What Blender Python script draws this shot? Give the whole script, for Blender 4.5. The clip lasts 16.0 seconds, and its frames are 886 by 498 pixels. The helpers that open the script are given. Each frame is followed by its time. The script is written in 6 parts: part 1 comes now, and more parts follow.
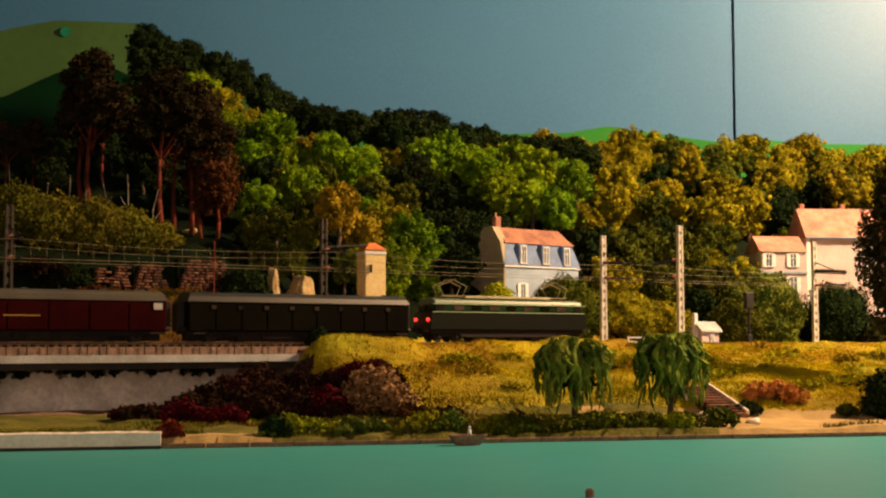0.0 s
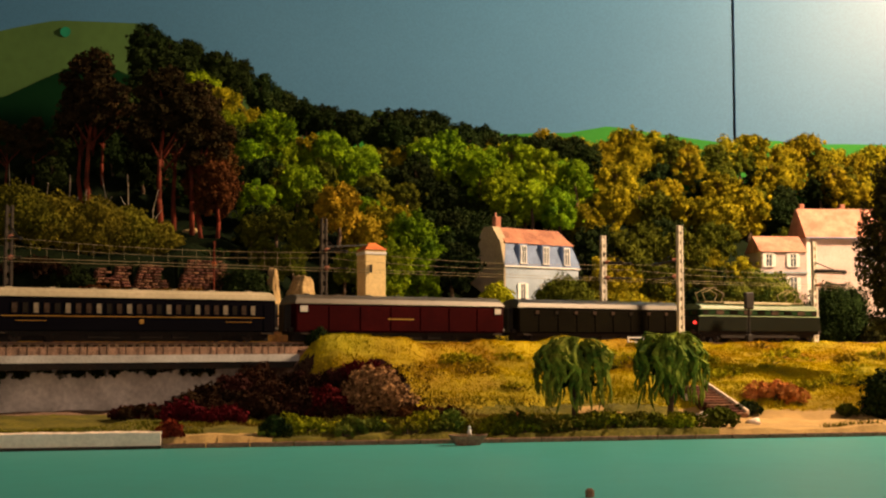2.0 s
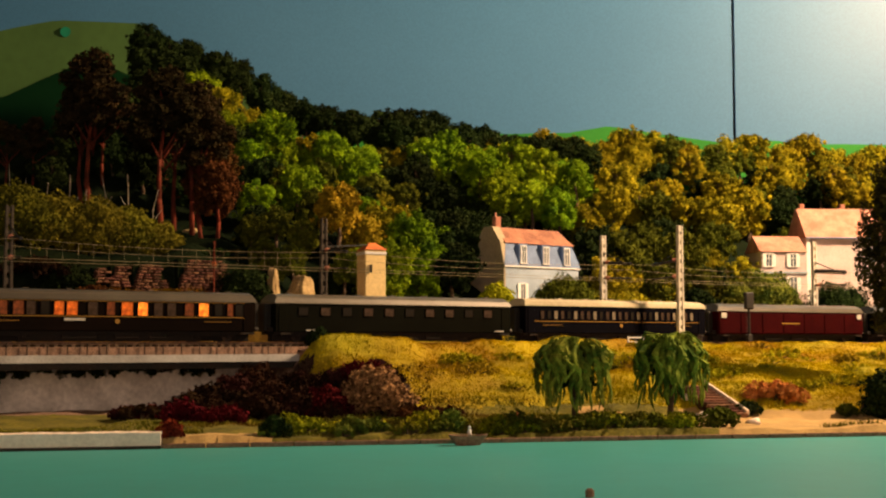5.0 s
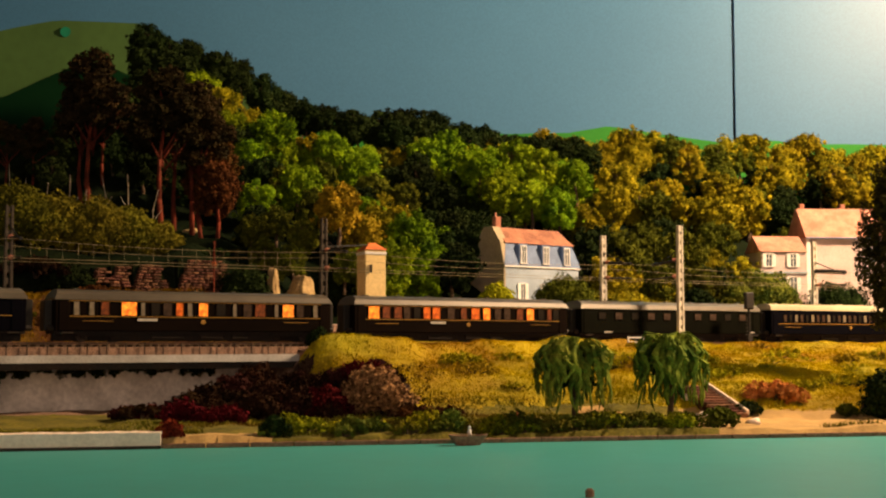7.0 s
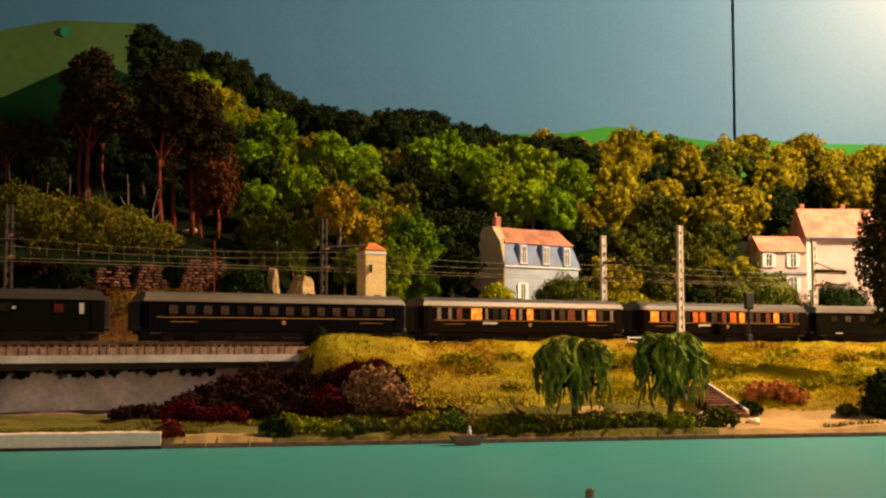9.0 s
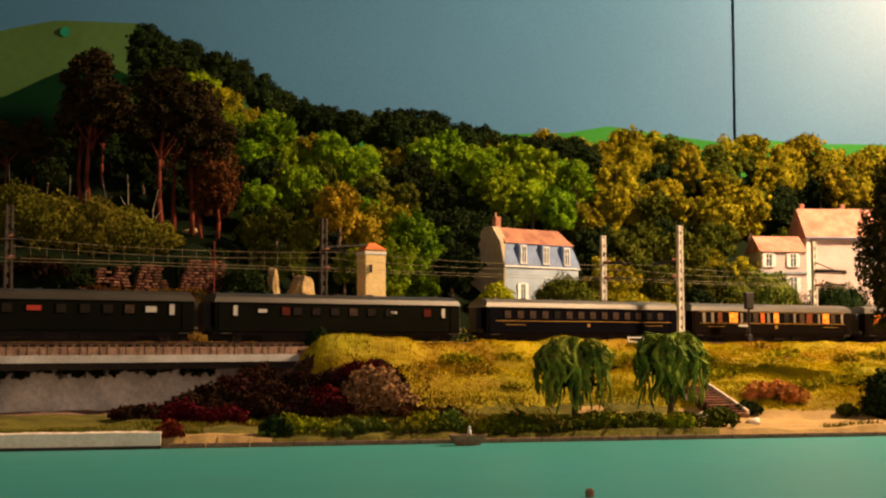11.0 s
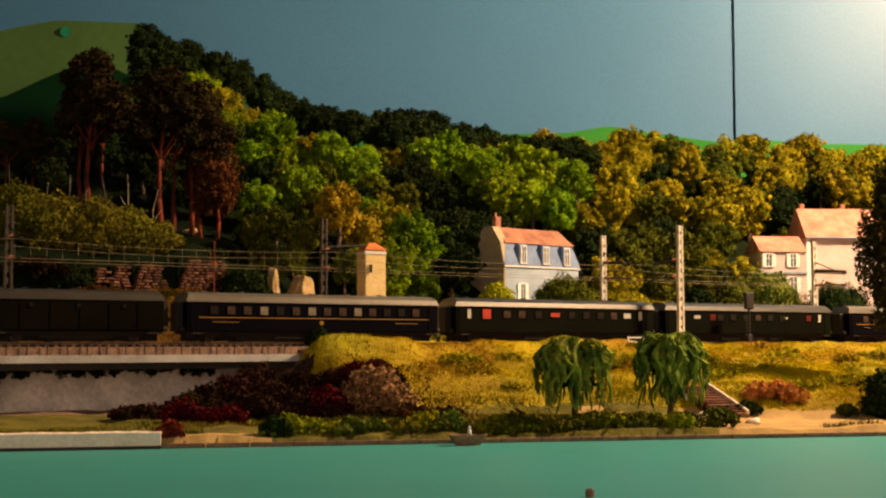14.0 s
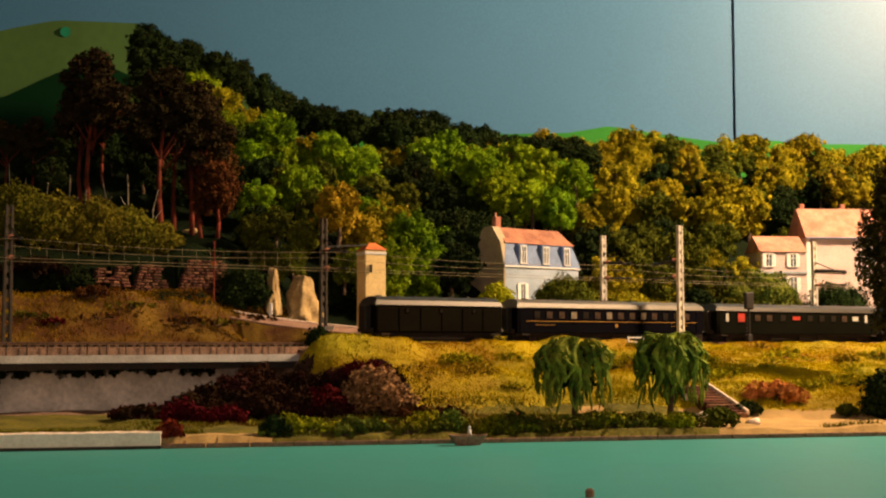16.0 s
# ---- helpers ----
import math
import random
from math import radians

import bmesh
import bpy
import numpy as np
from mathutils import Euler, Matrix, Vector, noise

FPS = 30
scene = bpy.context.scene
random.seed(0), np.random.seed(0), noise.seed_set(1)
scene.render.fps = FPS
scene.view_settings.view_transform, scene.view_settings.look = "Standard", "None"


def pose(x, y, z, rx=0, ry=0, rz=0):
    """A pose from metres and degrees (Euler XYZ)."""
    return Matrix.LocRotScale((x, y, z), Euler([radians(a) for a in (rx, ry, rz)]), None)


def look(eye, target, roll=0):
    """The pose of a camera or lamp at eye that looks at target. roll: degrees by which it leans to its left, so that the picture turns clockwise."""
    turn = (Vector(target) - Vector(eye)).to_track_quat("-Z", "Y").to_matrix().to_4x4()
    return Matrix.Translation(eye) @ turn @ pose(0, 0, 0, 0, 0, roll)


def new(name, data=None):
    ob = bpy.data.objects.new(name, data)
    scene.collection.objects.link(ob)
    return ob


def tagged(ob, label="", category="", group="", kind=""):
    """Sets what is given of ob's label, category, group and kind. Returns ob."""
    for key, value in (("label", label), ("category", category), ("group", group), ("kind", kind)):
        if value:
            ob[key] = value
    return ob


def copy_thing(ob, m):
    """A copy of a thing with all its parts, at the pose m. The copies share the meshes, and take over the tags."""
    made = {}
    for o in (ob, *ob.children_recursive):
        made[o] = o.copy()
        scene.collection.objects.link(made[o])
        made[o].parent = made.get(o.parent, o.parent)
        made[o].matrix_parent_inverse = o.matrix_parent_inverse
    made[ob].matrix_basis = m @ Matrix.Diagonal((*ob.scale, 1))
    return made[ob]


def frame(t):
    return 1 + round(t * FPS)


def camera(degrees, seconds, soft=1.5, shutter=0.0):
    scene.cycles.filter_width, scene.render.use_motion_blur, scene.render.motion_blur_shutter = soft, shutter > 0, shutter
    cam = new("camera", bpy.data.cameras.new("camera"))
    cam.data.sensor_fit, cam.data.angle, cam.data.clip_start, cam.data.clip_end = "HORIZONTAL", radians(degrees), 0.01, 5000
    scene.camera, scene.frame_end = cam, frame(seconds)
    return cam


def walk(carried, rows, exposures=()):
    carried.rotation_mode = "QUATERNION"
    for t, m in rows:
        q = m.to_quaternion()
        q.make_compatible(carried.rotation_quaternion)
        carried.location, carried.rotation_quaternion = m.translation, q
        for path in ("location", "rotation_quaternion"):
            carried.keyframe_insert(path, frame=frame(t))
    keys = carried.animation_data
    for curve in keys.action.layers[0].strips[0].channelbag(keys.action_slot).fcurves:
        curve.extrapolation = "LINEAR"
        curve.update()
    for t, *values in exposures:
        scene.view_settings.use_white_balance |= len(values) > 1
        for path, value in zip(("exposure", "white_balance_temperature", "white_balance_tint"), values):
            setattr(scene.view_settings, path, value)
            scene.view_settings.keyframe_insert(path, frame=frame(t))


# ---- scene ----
cam = camera(37.65, 16.0, soft=2.2)
STAND = pose(0.0, 0.0, 0.071, 94.1, 0, 0)
walk(cam, [(0.0, STAND), (16.0, STAND)], exposures=[(0.0, -0.09), (1.2, -0.02), (2.0, 0.0), (16.0, 0.0)])

# ---- light: one warm lamp high over the layout's right end, a dim room around ----
world = bpy.data.worlds.new("room_dusk")
world.use_nodes = True
world.node_tree.nodes["Background"].inputs[0].default_value = (0.6, 0.7, 0.8, 1)
world.node_tree.nodes["Background"].inputs[1].default_value = 0.02
scene.world = world


def area_lamp(name, eye, target, size, watts, colour):
    data = bpy.data.lights.new(name, "AREA")
    data.shape, data.size, data.energy, data.color = "DISK", size, watts, colour
    ob = new(name, data)
    ob.matrix_world = look(eye, target)
    return ob


area_lamp("layout_lamp", (1.22, 1.40, 1.00), (0.10, 2.00, 0.25), 0.18, 70.0, (1.0, 0.62, 0.325))
# unseen fill lamp, added far behind the eye to brighten front faces
area_lamp("window_daylight", (0.5, -3.3, 0.65), (0.0, 1.2, 0.1), 2.6, 44.0, (1.0, 0.68, 0.49))


# ---- materials ----
def mat(name, colour, second=None, rough=0.8, scale=60.0, fine=500.0, bump=0.3, metal=0.0, per="", vary=0.3, glow=0.0, depth=0.001, gloss=0.3, patch=None, patch_scale=10.0):
    """Two noise scales of colour, a fine relief, and a shift per object or per piece."""
    m = bpy.data.materials.new(name)
    m.use_nodes = True
    nt = m.node_tree
    n, l = nt.nodes, nt.links
    b = n["Principled BSDF"]
    tc = n.new("ShaderNodeTexCoord")
    second = second or tuple(c * 0.6 for c in colour)
    n1 = n.new("ShaderNodeTexNoise")
    n1.inputs["Scale"].default_value, n1.inputs["Detail"].default_value = scale, 4
    n2 = n.new("ShaderNodeTexNoise")
    n2.inputs["Scale"].default_value, n2.inputs["Detail"].default_value = fine, 3
    l.new(tc.outputs["Object"], n1.inputs["Vector"])
    l.new(tc.outputs["Object"], n2.inputs["Vector"])
    ramp = n.new("ShaderNodeMapRange")
    ramp.inputs["From Min"].default_value, ramp.inputs["From Max"].default_value = 0.35, 0.65
    l.new(n1.outputs["Fac"], ramp.inputs["Value"])
    mix = n.new("ShaderNodeMix")
    mix.data_type = "RGBA"
    mix.inputs["A"].default_value, mix.inputs["B"].default_value = (*colour, 1), (*second, 1)
    l.new(ramp.outputs["Result"], mix.inputs["Factor"])
    hsv = n.new("ShaderNodeHueSaturation")
    l.new(mix.outputs["Result"], hsv.inputs["Color"])
    if patch:
        n3 = n.new("ShaderNodeTexNoise")
        n3.inputs["Scale"].default_value, n3.inputs["Detail"].default_value = patch_scale, 5
        l.new(tc.outputs["Object"], n3.inputs["Vector"])
        edge = n.new("ShaderNodeMapRange")
        edge.inputs["From Min"].default_value, edge.inputs["From Max"].default_value = 0.48, 0.66
        l.new(n3.outputs["Fac"], edge.inputs["Value"])
        over = n.new("ShaderNodeMix")
        over.data_type = "RGBA"
        over.inputs["B"].default_value = (*patch, 1)
        l.new(edge.outputs["Result"], over.inputs["Factor"])
        l.new(mix.outputs["Result"], over.inputs["A"])
        l.new(over.outputs["Result"], hsv.inputs["Color"])
    val = n.new("ShaderNodeMapRange")
    val.inputs["To Min"].default_value, val.inputs["To Max"].default_value = 1 - vary, 1 + vary
    val.inputs["From Min"].default_value, val.inputs["From Max"].default_value = 0.3, 0.7
    l.new(n2.outputs["Fac"], val.inputs["Value"])
    last = val.outputs["Result"]
    if per:
        rnd = n.new("ShaderNodeObjectInfo").outputs["Random"] if per == "object" else n.new("ShaderNodeNewGeometry").outputs["Random Per Island"]
        mr = n.new("ShaderNodeMapRange")
        mr.inputs["To Min"].default_value, mr.inputs["To Max"].default_value = 1 - vary, 1 + vary
        l.new(rnd, mr.inputs["Value"])
        mul = n.new("ShaderNodeMath")
        mul.operation = "MULTIPLY"
        l.new(last, mul.inputs[0])
        l.new(mr.outputs["Result"], mul.inputs[1])
        last = mul.outputs["Value"]
        tree = n.new("ShaderNodeMapRange")
        tree.inputs["To Min"].default_value, tree.inputs["To Max"].default_value = 1 - 1.3 * vary, 1 + 1.0 * vary
        own = n.new("ShaderNodeMath")
        own.operation = "FRACT"
        mul7 = n.new("ShaderNodeMath")
        mul7.operation = "MULTIPLY"
        mul7.inputs[1].default_value = 7.3
        l.new(n.new("ShaderNodeObjectInfo").outputs["Random"], mul7.inputs[0])
        l.new(mul7.outputs["Value"], own.inputs[0])
        l.new(own.outputs["Value"], tree.inputs["Value"])
        both = n.new("ShaderNodeMath")
        both.operation = "MULTIPLY"
        l.new(last, both.inputs[0])
        l.new(tree.outputs["Result"], both.inputs[1])
        last = both.outputs["Value"]
        hue = n.new("ShaderNodeMapRange")
        hue.inputs["To Min"].default_value, hue.inputs["To Max"].default_value = 0.5 - 0.05 * vary, 0.5 + 0.05 * vary
        l.new(n.new("ShaderNodeObjectInfo").outputs["Random"], hue.inputs["Value"])
        l.new(hue.outputs["Result"], hsv.inputs["Hue"])
    l.new(last, hsv.inputs["Value"])
    l.new(hsv.outputs["Color"], b.inputs["Base Color"])
    b.inputs["Roughness"].default_value, b.inputs["Metallic"].default_value = rough, metal
    b.inputs["Specular IOR Level"].default_value = gloss
    if bump:
        bp = n.new("ShaderNodeBump")
        bp.inputs["Strength"].default_value, bp.inputs["Distance"].default_value = bump, depth
        l.new(n2.outputs["Fac"], bp.inputs["Height"])
        l.new(bp.outputs["Normal"], b.inputs["Normal"])
    if glow:
        l.new(hsv.outputs["Color"], b.inputs["Emission Color"])
        b.inputs["Emission Strength"].default_value = glow
    return m


M = {
    "grass": mat("dry_grass", (0.42, 0.34, 0.005), (0.21, 0.21, 0.005), 0.95, 18, 420, 0.8, vary=0.2, patch=(0.30, 0.19, 0.006), patch_scale=9),
    "meadow": mat("bank_grass", (0.17, 0.155, 0.018), (0.085, 0.085, 0.011), 0.95, 45, 420, 0.8, vary=0.35),
    "mound": mat("mound_grass", (0.13, 0.078, 0.005), (0.065, 0.022, 0.004), 0.95, 30, 400, 0.8, vary=0.35),
    "sand": mat("sand", (0.56, 0.385, 0.154), (0.378, 0.259, 0.105), 0.95, 40, 900, 0.5, vary=0.15),
    "scrub": mat("scrub_soil", (0.05, 0.025, 0.014), (0.028, 0.016, 0.010), 1.0, 40, 400, 0.8),
    # near-black colour carries the shade under the hillside trees
    "soil": mat("forest_soil_shade", (0.009, 0.014, 0.007), (0.005, 0.009, 0.005), 1.0, 40, 400, 0.6, gloss=0.0),
    "gravel": mat("ballast", (0.30, 0.19, 0.14), (0.18, 0.12, 0.09), 0.95, 120, 1100, 1.0, vary=0.5),
    "road": mat("road", (0.34, 0.22, 0.17), (0.24, 0.15, 0.12), 0.9, 60, 900, 0.3, vary=0.15),
    "water": mat("painted_water", (0.044, 0.34, 0.365), (0.050, 0.32, 0.345), 0.45, 6, 40, 0.05, vary=0.03),
    "sky": mat("painted_sky", (0.046, 0.168, 0.350), (0.035, 0.140, 0.302), 0.48, 1.4, 260, 0.02, vary=0.07, gloss=0.42),
    "far_hill": mat("painted_far_hill", (0.062, 0.135, 0.045), (0.05, 0.11, 0.038), 0.9, 5, 60, 0.0, gloss=0.04, vary=0.06),
    "near_hill": mat("painted_near_hill", (0.003, 0.026, 0.009), (0.002, 0.018, 0.007), 0.9, 5, 60, 0.0, gloss=0.04, vary=0.06),
    "spot": mat("teal_spot", (0.01, 0.15, 0.09), (0.01, 0.12, 0.08), 0.9, 30, 100, 0.0, gloss=0.04, vary=0.1),
    "green_hill": mat("painted_green_hill", (0.035, 0.20, 0.035), (0.03, 0.17, 0.035), 0.9, 6, 60, 0.0, gloss=0.04, vary=0.06),
    "plaster": mat("room_plaster", (0.5, 0.5, 0.48), (0.45, 0.45, 0.43), 0.9, 2, 30, 0.1, vary=0.05),
    "board": mat("baseboard_wood", (0.32, 0.22, 0.13), (0.24, 0.16, 0.09), 0.7, 8, 120, 0.1),
    "leaf_bright": mat("leaf_bright", (0.21, 0.34, 0.006), (0.05, 0.105, 0.004), 0.85, 40, 300, 0, per="island", vary=0.34, gloss=0.05),
    "leaf_olive": mat("leaf_olive", (0.30, 0.26, 0.008), (0.105, 0.105, 0.004), 0.85, 48, 300, 0, per="island", vary=0.22, gloss=0.05),
    # dark green of the ridge trees, also used as shade between lit crowns
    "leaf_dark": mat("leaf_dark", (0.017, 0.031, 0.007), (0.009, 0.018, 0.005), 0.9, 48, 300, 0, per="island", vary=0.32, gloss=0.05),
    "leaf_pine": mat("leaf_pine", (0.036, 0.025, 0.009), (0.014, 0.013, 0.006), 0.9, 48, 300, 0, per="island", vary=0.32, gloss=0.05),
    "leaf_gold": mat("leaf_gold", (0.38, 0.27, 0.015), (0.2, 0.15, 0.008), 0.85, 48, 300, 0, per="island", vary=0.22, gloss=0.05),
    "leaf_red": mat("leaf_red", (0.09, 0.005, 0.011), (0.033, 0.003, 0.006), 0.9, 30, 300, 0, per="island", vary=0.3, gloss=0.05),
    "leaf_rose": mat("leaf_rose", (0.36, 0.20, 0.10), (0.045, 0.022, 0.011), 0.9, 240, 300, 0, per="island", vary=0.25, gloss=0.05),
    "leaf_hedge": mat("leaf_hedge", (0.15, 0.145, 0.012), (0.06, 0.062, 0.006), 0.9, 48, 300, 0, per="island", vary=0.25, gloss=0.05),
    "leaf_rust": mat("leaf_rust", (0.11, 0.045, 0.011), (0.05, 0.023, 0.008), 0.9, 48, 300, 0, per="island", vary=0.3, gloss=0.05),
    "leaf_moss": mat("leaf_moss", (0.105, 0.125, 0.010), (0.04, 0.055, 0.005), 0.9, 48, 300, 0, per="island", vary=0.28, gloss=0.05),
    "leaf_coral": mat("leaf_coral", (0.52, 0.18, 0.06), (0.30, 0.11, 0.03), 0.9, 60, 300, 0, per="island", vary=0.15, gloss=0.05),
    "leaf_mauve": mat("leaf_mauve", (0.06, 0.018, 0.016), (0.025, 0.01, 0.008), 0.9, 30, 300, 0, per="island", vary=0.3, gloss=0.05),
    "leaf_brown": mat("leaf_brown", (0.032, 0.015, 0.007), (0.014, 0.008, 0.004), 0.9, 30, 300, 0, per="island", vary=0.3, gloss=0.05),
    "leaf_willow": mat("leaf_willow", (0.20, 0.25, 0.030), (0.04, 0.08, 0.012), 0.85, 60, 500, 0.3, per="island", vary=0.3, gloss=0.05),
    "leaf_straw": mat("leaf_straw", (0.38, 0.34, 0.006), (0.20, 0.22, 0.006), 0.9, 40, 300, 0, per="island", vary=0.2, gloss=0.05),
    "leaf_lime": mat("leaf_lime", (0.30, 0.32, 0.008), (0.12, 0.15, 0.005), 0.9, 50, 300, 0, per="island", vary=0.3, gloss=0.05),
    "leaf_brick": mat("leaf_brick", (0.26, 0.045, 0.018), (0.11, 0.018, 0.009), 0.9, 60, 300, 0, per="island", vary=0.35, gloss=0.05),
    "leaf_birch": mat("leaf_birch", (0.075, 0.082, 0.020), (0.03, 0.036, 0.010), 0.9, 48, 300, 0, per="island", vary=0.4, gloss=0.05),
    "bark": mat("bark", (0.12, 0.08, 0.05), (0.06, 0.045, 0.03), 0.95, 80, 500, 0.7),
    "bark_pine": mat("bark_pine", (0.17, 0.030, 0.014), (0.08, 0.018, 0.010), 0.95, 60, 400, 0.7),
    "birch": mat("birch_bark", (0.5, 0.46, 0.38), (0.2, 0.17, 0.13), 0.9, 70, 300, 0.5),
    "concrete": mat("concrete", (0.62, 0.60, 0.54), (0.48, 0.46, 0.42), 0.9, 60, 700, 0.3, vary=0.15),
    "post_dark": mat("weathered_post", (0.065, 0.055, 0.045), (0.04, 0.034, 0.028), 0.9, 60, 700, 0.3, vary=0.2),
    "white_wall": mat("whitewashed_wall", (0.92, 0.88, 0.82), (0.6, 0.57, 0.52), 0.95, 30, 260, 0.5, vary=0.15),
    "quay": mat("pale_quay", (0.95, 0.83, 0.74), (0.85, 0.73, 0.64), 0.9, 30, 400, 0.3, vary=0.1),
    "deck": mat("bridge_concrete", (0.46, 0.48, 0.50), (0.34, 0.35, 0.36), 0.9, 40, 500, 0.3, vary=0.15),
    "iron": mat("dark_iron", (0.03, 0.028, 0.026), (0.05, 0.035, 0.028), 0.6, 60, 500, 0.1, metal=0.4),
    "rail": mat("rusty_rail", (0.22, 0.13, 0.09), (0.15, 0.09, 0.06), 0.5, 80, 500, 0.1, metal=0.6),
    "sleeper": mat("sleeper_wood", (0.09, 0.065, 0.05), (0.05, 0.04, 0.03), 0.9, 80, 500, 0.3, per="island"),
    "copper": mat("wire", (0.30, 0.26, 0.15), (0.24, 0.20, 0.12), 0.5, 80, 500, 0, metal=0.3),
    "rock": mat("ochre_rock", (0.5, 0.38, 0.19), (0.24, 0.17, 0.08), 0.95, 30, 300, 0.9, vary=0.25),
    "stone": mat("pink_stone", (0.22, 0.10, 0.065), (0.10, 0.048, 0.034), 0.95, 60, 500, 0.6, per="object", vary=0.35),
    "tower": mat("ochre_plaster", (0.82, 0.66, 0.33), (0.72, 0.57, 0.28), 0.9, 40, 500, 0.2, vary=0.1),
    "tile": mat("roof_tile", (0.52, 0.25, 0.19), (0.32, 0.15, 0.11), 0.85, 60, 600, 0.6, vary=0.2),
    "tile_brown": mat("weathered_brown_tile", (0.42, 0.20, 0.13), (0.22, 0.10, 0.07), 0.9, 40, 600, 0.6, vary=0.25),
    "tile_red": mat("orange_tile", (0.66, 0.20, 0.06), (0.5, 0.15, 0.05), 0.85, 60, 600, 0.4, vary=0.2),
    "slate": mat("blue_slate", (0.15, 0.23, 0.42), (0.11, 0.17, 0.32), 0.7, 60, 600, 0.3, vary=0.2),
    "facade": mat("pale_facade", (0.36, 0.45, 0.58), (0.26, 0.34, 0.45), 0.9, 30, 400, 0.2, vary=0.12),
    "gable": mat("beige_gable", (0.44, 0.37, 0.26), (0.32, 0.28, 0.20), 0.9, 30, 400, 0.2, vary=0.15),
    "pink_wall": mat("cream_pink_render", (0.60, 0.50, 0.52), (0.48, 0.38, 0.39), 0.9, 30, 400, 0.2, vary=0.1),
    "white_paint": mat("white_paint", (0.78, 0.80, 0.82), (0.68, 0.70, 0.72), 0.7, 60, 500, 0.1, vary=0.08),
    "pane": mat("dull_pane", (0.16, 0.20, 0.26), (0.11, 0.14, 0.18), 0.2, 60, 500, 0, vary=0.1),
    "brick": mat("chimney_brick", (0.36, 0.16, 0.11), (0.26, 0.11, 0.08), 0.9, 90, 600, 0.5),
    "black": mat("black_enamel", (0.012, 0.012, 0.013), (0.02, 0.018, 0.016), 0.55, 60, 400, 0.1),
    "underframe_dark": mat("dark_underframe", (0.01, 0.009, 0.008), (0.016, 0.012, 0.01), 0.85, 80, 500, 0.3),
    "wood_boat": mat("grey_boat_wood", (0.3, 0.17, 0.11), (0.19, 0.11, 0.075), 0.8, 80, 500, 0.3),
}


# ---- mesh helpers ----
def part(name, bm, material, parent=None, label="", smooth=False):
    me = bpy.data.meshes.new(name)
    bm.to_mesh(me)
    bm.free()
    for mt in (material if isinstance(material, (list, tuple)) else [material]):
        me.materials.append(mt)
    if smooth:
        me.polygons.foreach_set("use_smooth", [True] * len(me.polygons))
    ob = new(name, me)
    ob.parent = parent
    return tagged(ob, label)


def share(name, ob, m, parent):
    """Another object on ob's mesh, at m in its parent's space."""
    o = new(name, ob.data)
    o.parent, o.matrix_basis = parent, m
    return o


def raw(name, verts, faces, material, parent=None, smooth=False):
    me = bpy.data.meshes.new(name)
    me.from_pydata([tuple(v) for v in verts], [], [tuple(f) for f in faces])
    for mt in (material if isinstance(material, (list, tuple)) else [material]):
        me.materials.append(mt)
    if smooth:
        me.polygons.foreach_set("use_smooth", [True] * len(me.polygons))
    ob = new(name, me)
    ob.parent = parent
    return ob


def box(bm, c, s, bevel=0.0, m=None):
    got = bmesh.ops.create_cube(bm, size=1.0)["verts"]
    bmesh.ops.scale(bm, vec=s, verts=got)
    if bevel:
        edges = list({e for v in got for e in v.link_edges})
        out = bmesh.ops.bevel(bm, geom=edges, offset=bevel, segments=1, affect="EDGES", profile=0.5)
        got = list({v for f in out["faces"] for v in f.verts} | {v for v in got if v.is_valid})
    bmesh.ops.translate(bm, vec=c, verts=got)
    if m:
        bmesh.ops.transform(bm, matrix=m, verts=got)
    return got


def tube(bm, a, b, r1, r2=None, sides=6):
    a, b = Vector(a), Vector(b)
    q = (b - a).to_track_quat("Z", "Y").to_matrix().to_4x4()
    got = bmesh.ops.create_cone(bm, cap_ends=True, segments=sides, radius1=r1, radius2=r1 if r2 is None else r2, depth=(b - a).length)["verts"]
    bmesh.ops.transform(bm, matrix=Matrix.Translation((a + b) / 2) @ q, verts=got)
    return got


def solid(name, c, s, material, parent=None, bevel=0.0, label=""):
    bm = bmesh.new()
    box(bm, c, s, bevel)
    return part(name, bm, material, parent, label)


def thing(name, m, label, category, group=""):
    e = new(name)
    e.matrix_basis = m
    e.empty_display_size = 0.01
    return tagged(e, label, category, group)


def profile(bm, pts, x0, x1):
    """A closed outline in y and z drawn out along x."""
    a = [bm.verts.new((x0, y, z)) for y, z in pts]
    b = [bm.verts.new((x1, y, z)) for y, z in pts]
    n = len(pts)
    for i in range(n):
        bm.faces.new((a[i], a[(i + 1) % n], b[(i + 1) % n], b[i]))
    bm.faces.new(a[::-1]), bm.faces.new(b)
    bmesh.ops.recalc_face_normals(bm, faces=bm.faces)


# ---- value noise ----
def lattice(ix, iy, seed):
    h = np.sin(ix * 127.1 + iy * 311.7 + seed * 74.7) * 43758.5453
    return h - np.floor(h)


def vnoise(x, y, seed=0):
    x, y = np.asarray(x, float), np.asarray(y, float)
    ix, iy = np.floor(x), np.floor(y)
    fx, fy = x - ix, y - iy
    fx, fy = fx * fx * (3 - 2 * fx), fy * fy * (3 - 2 * fy)
    a, b = lattice(ix, iy, seed), lattice(ix + 1, iy, seed)
    c, d = lattice(ix, iy + 1, seed), lattice(ix + 1, iy + 1, seed)
    return (a + (b - a) * fx) * (1 - fy) + (c + (d - c) * fx) * fy - 0.5


def fbm(x, y, k, seed=0):
    return vnoise(x * k, y * k, seed) + 0.5 * vnoise(x * k * 2.1, y * k * 2.1, seed + 1) + 0.25 * vnoise(x * k * 4.3, y * k * 4.3, seed + 2)


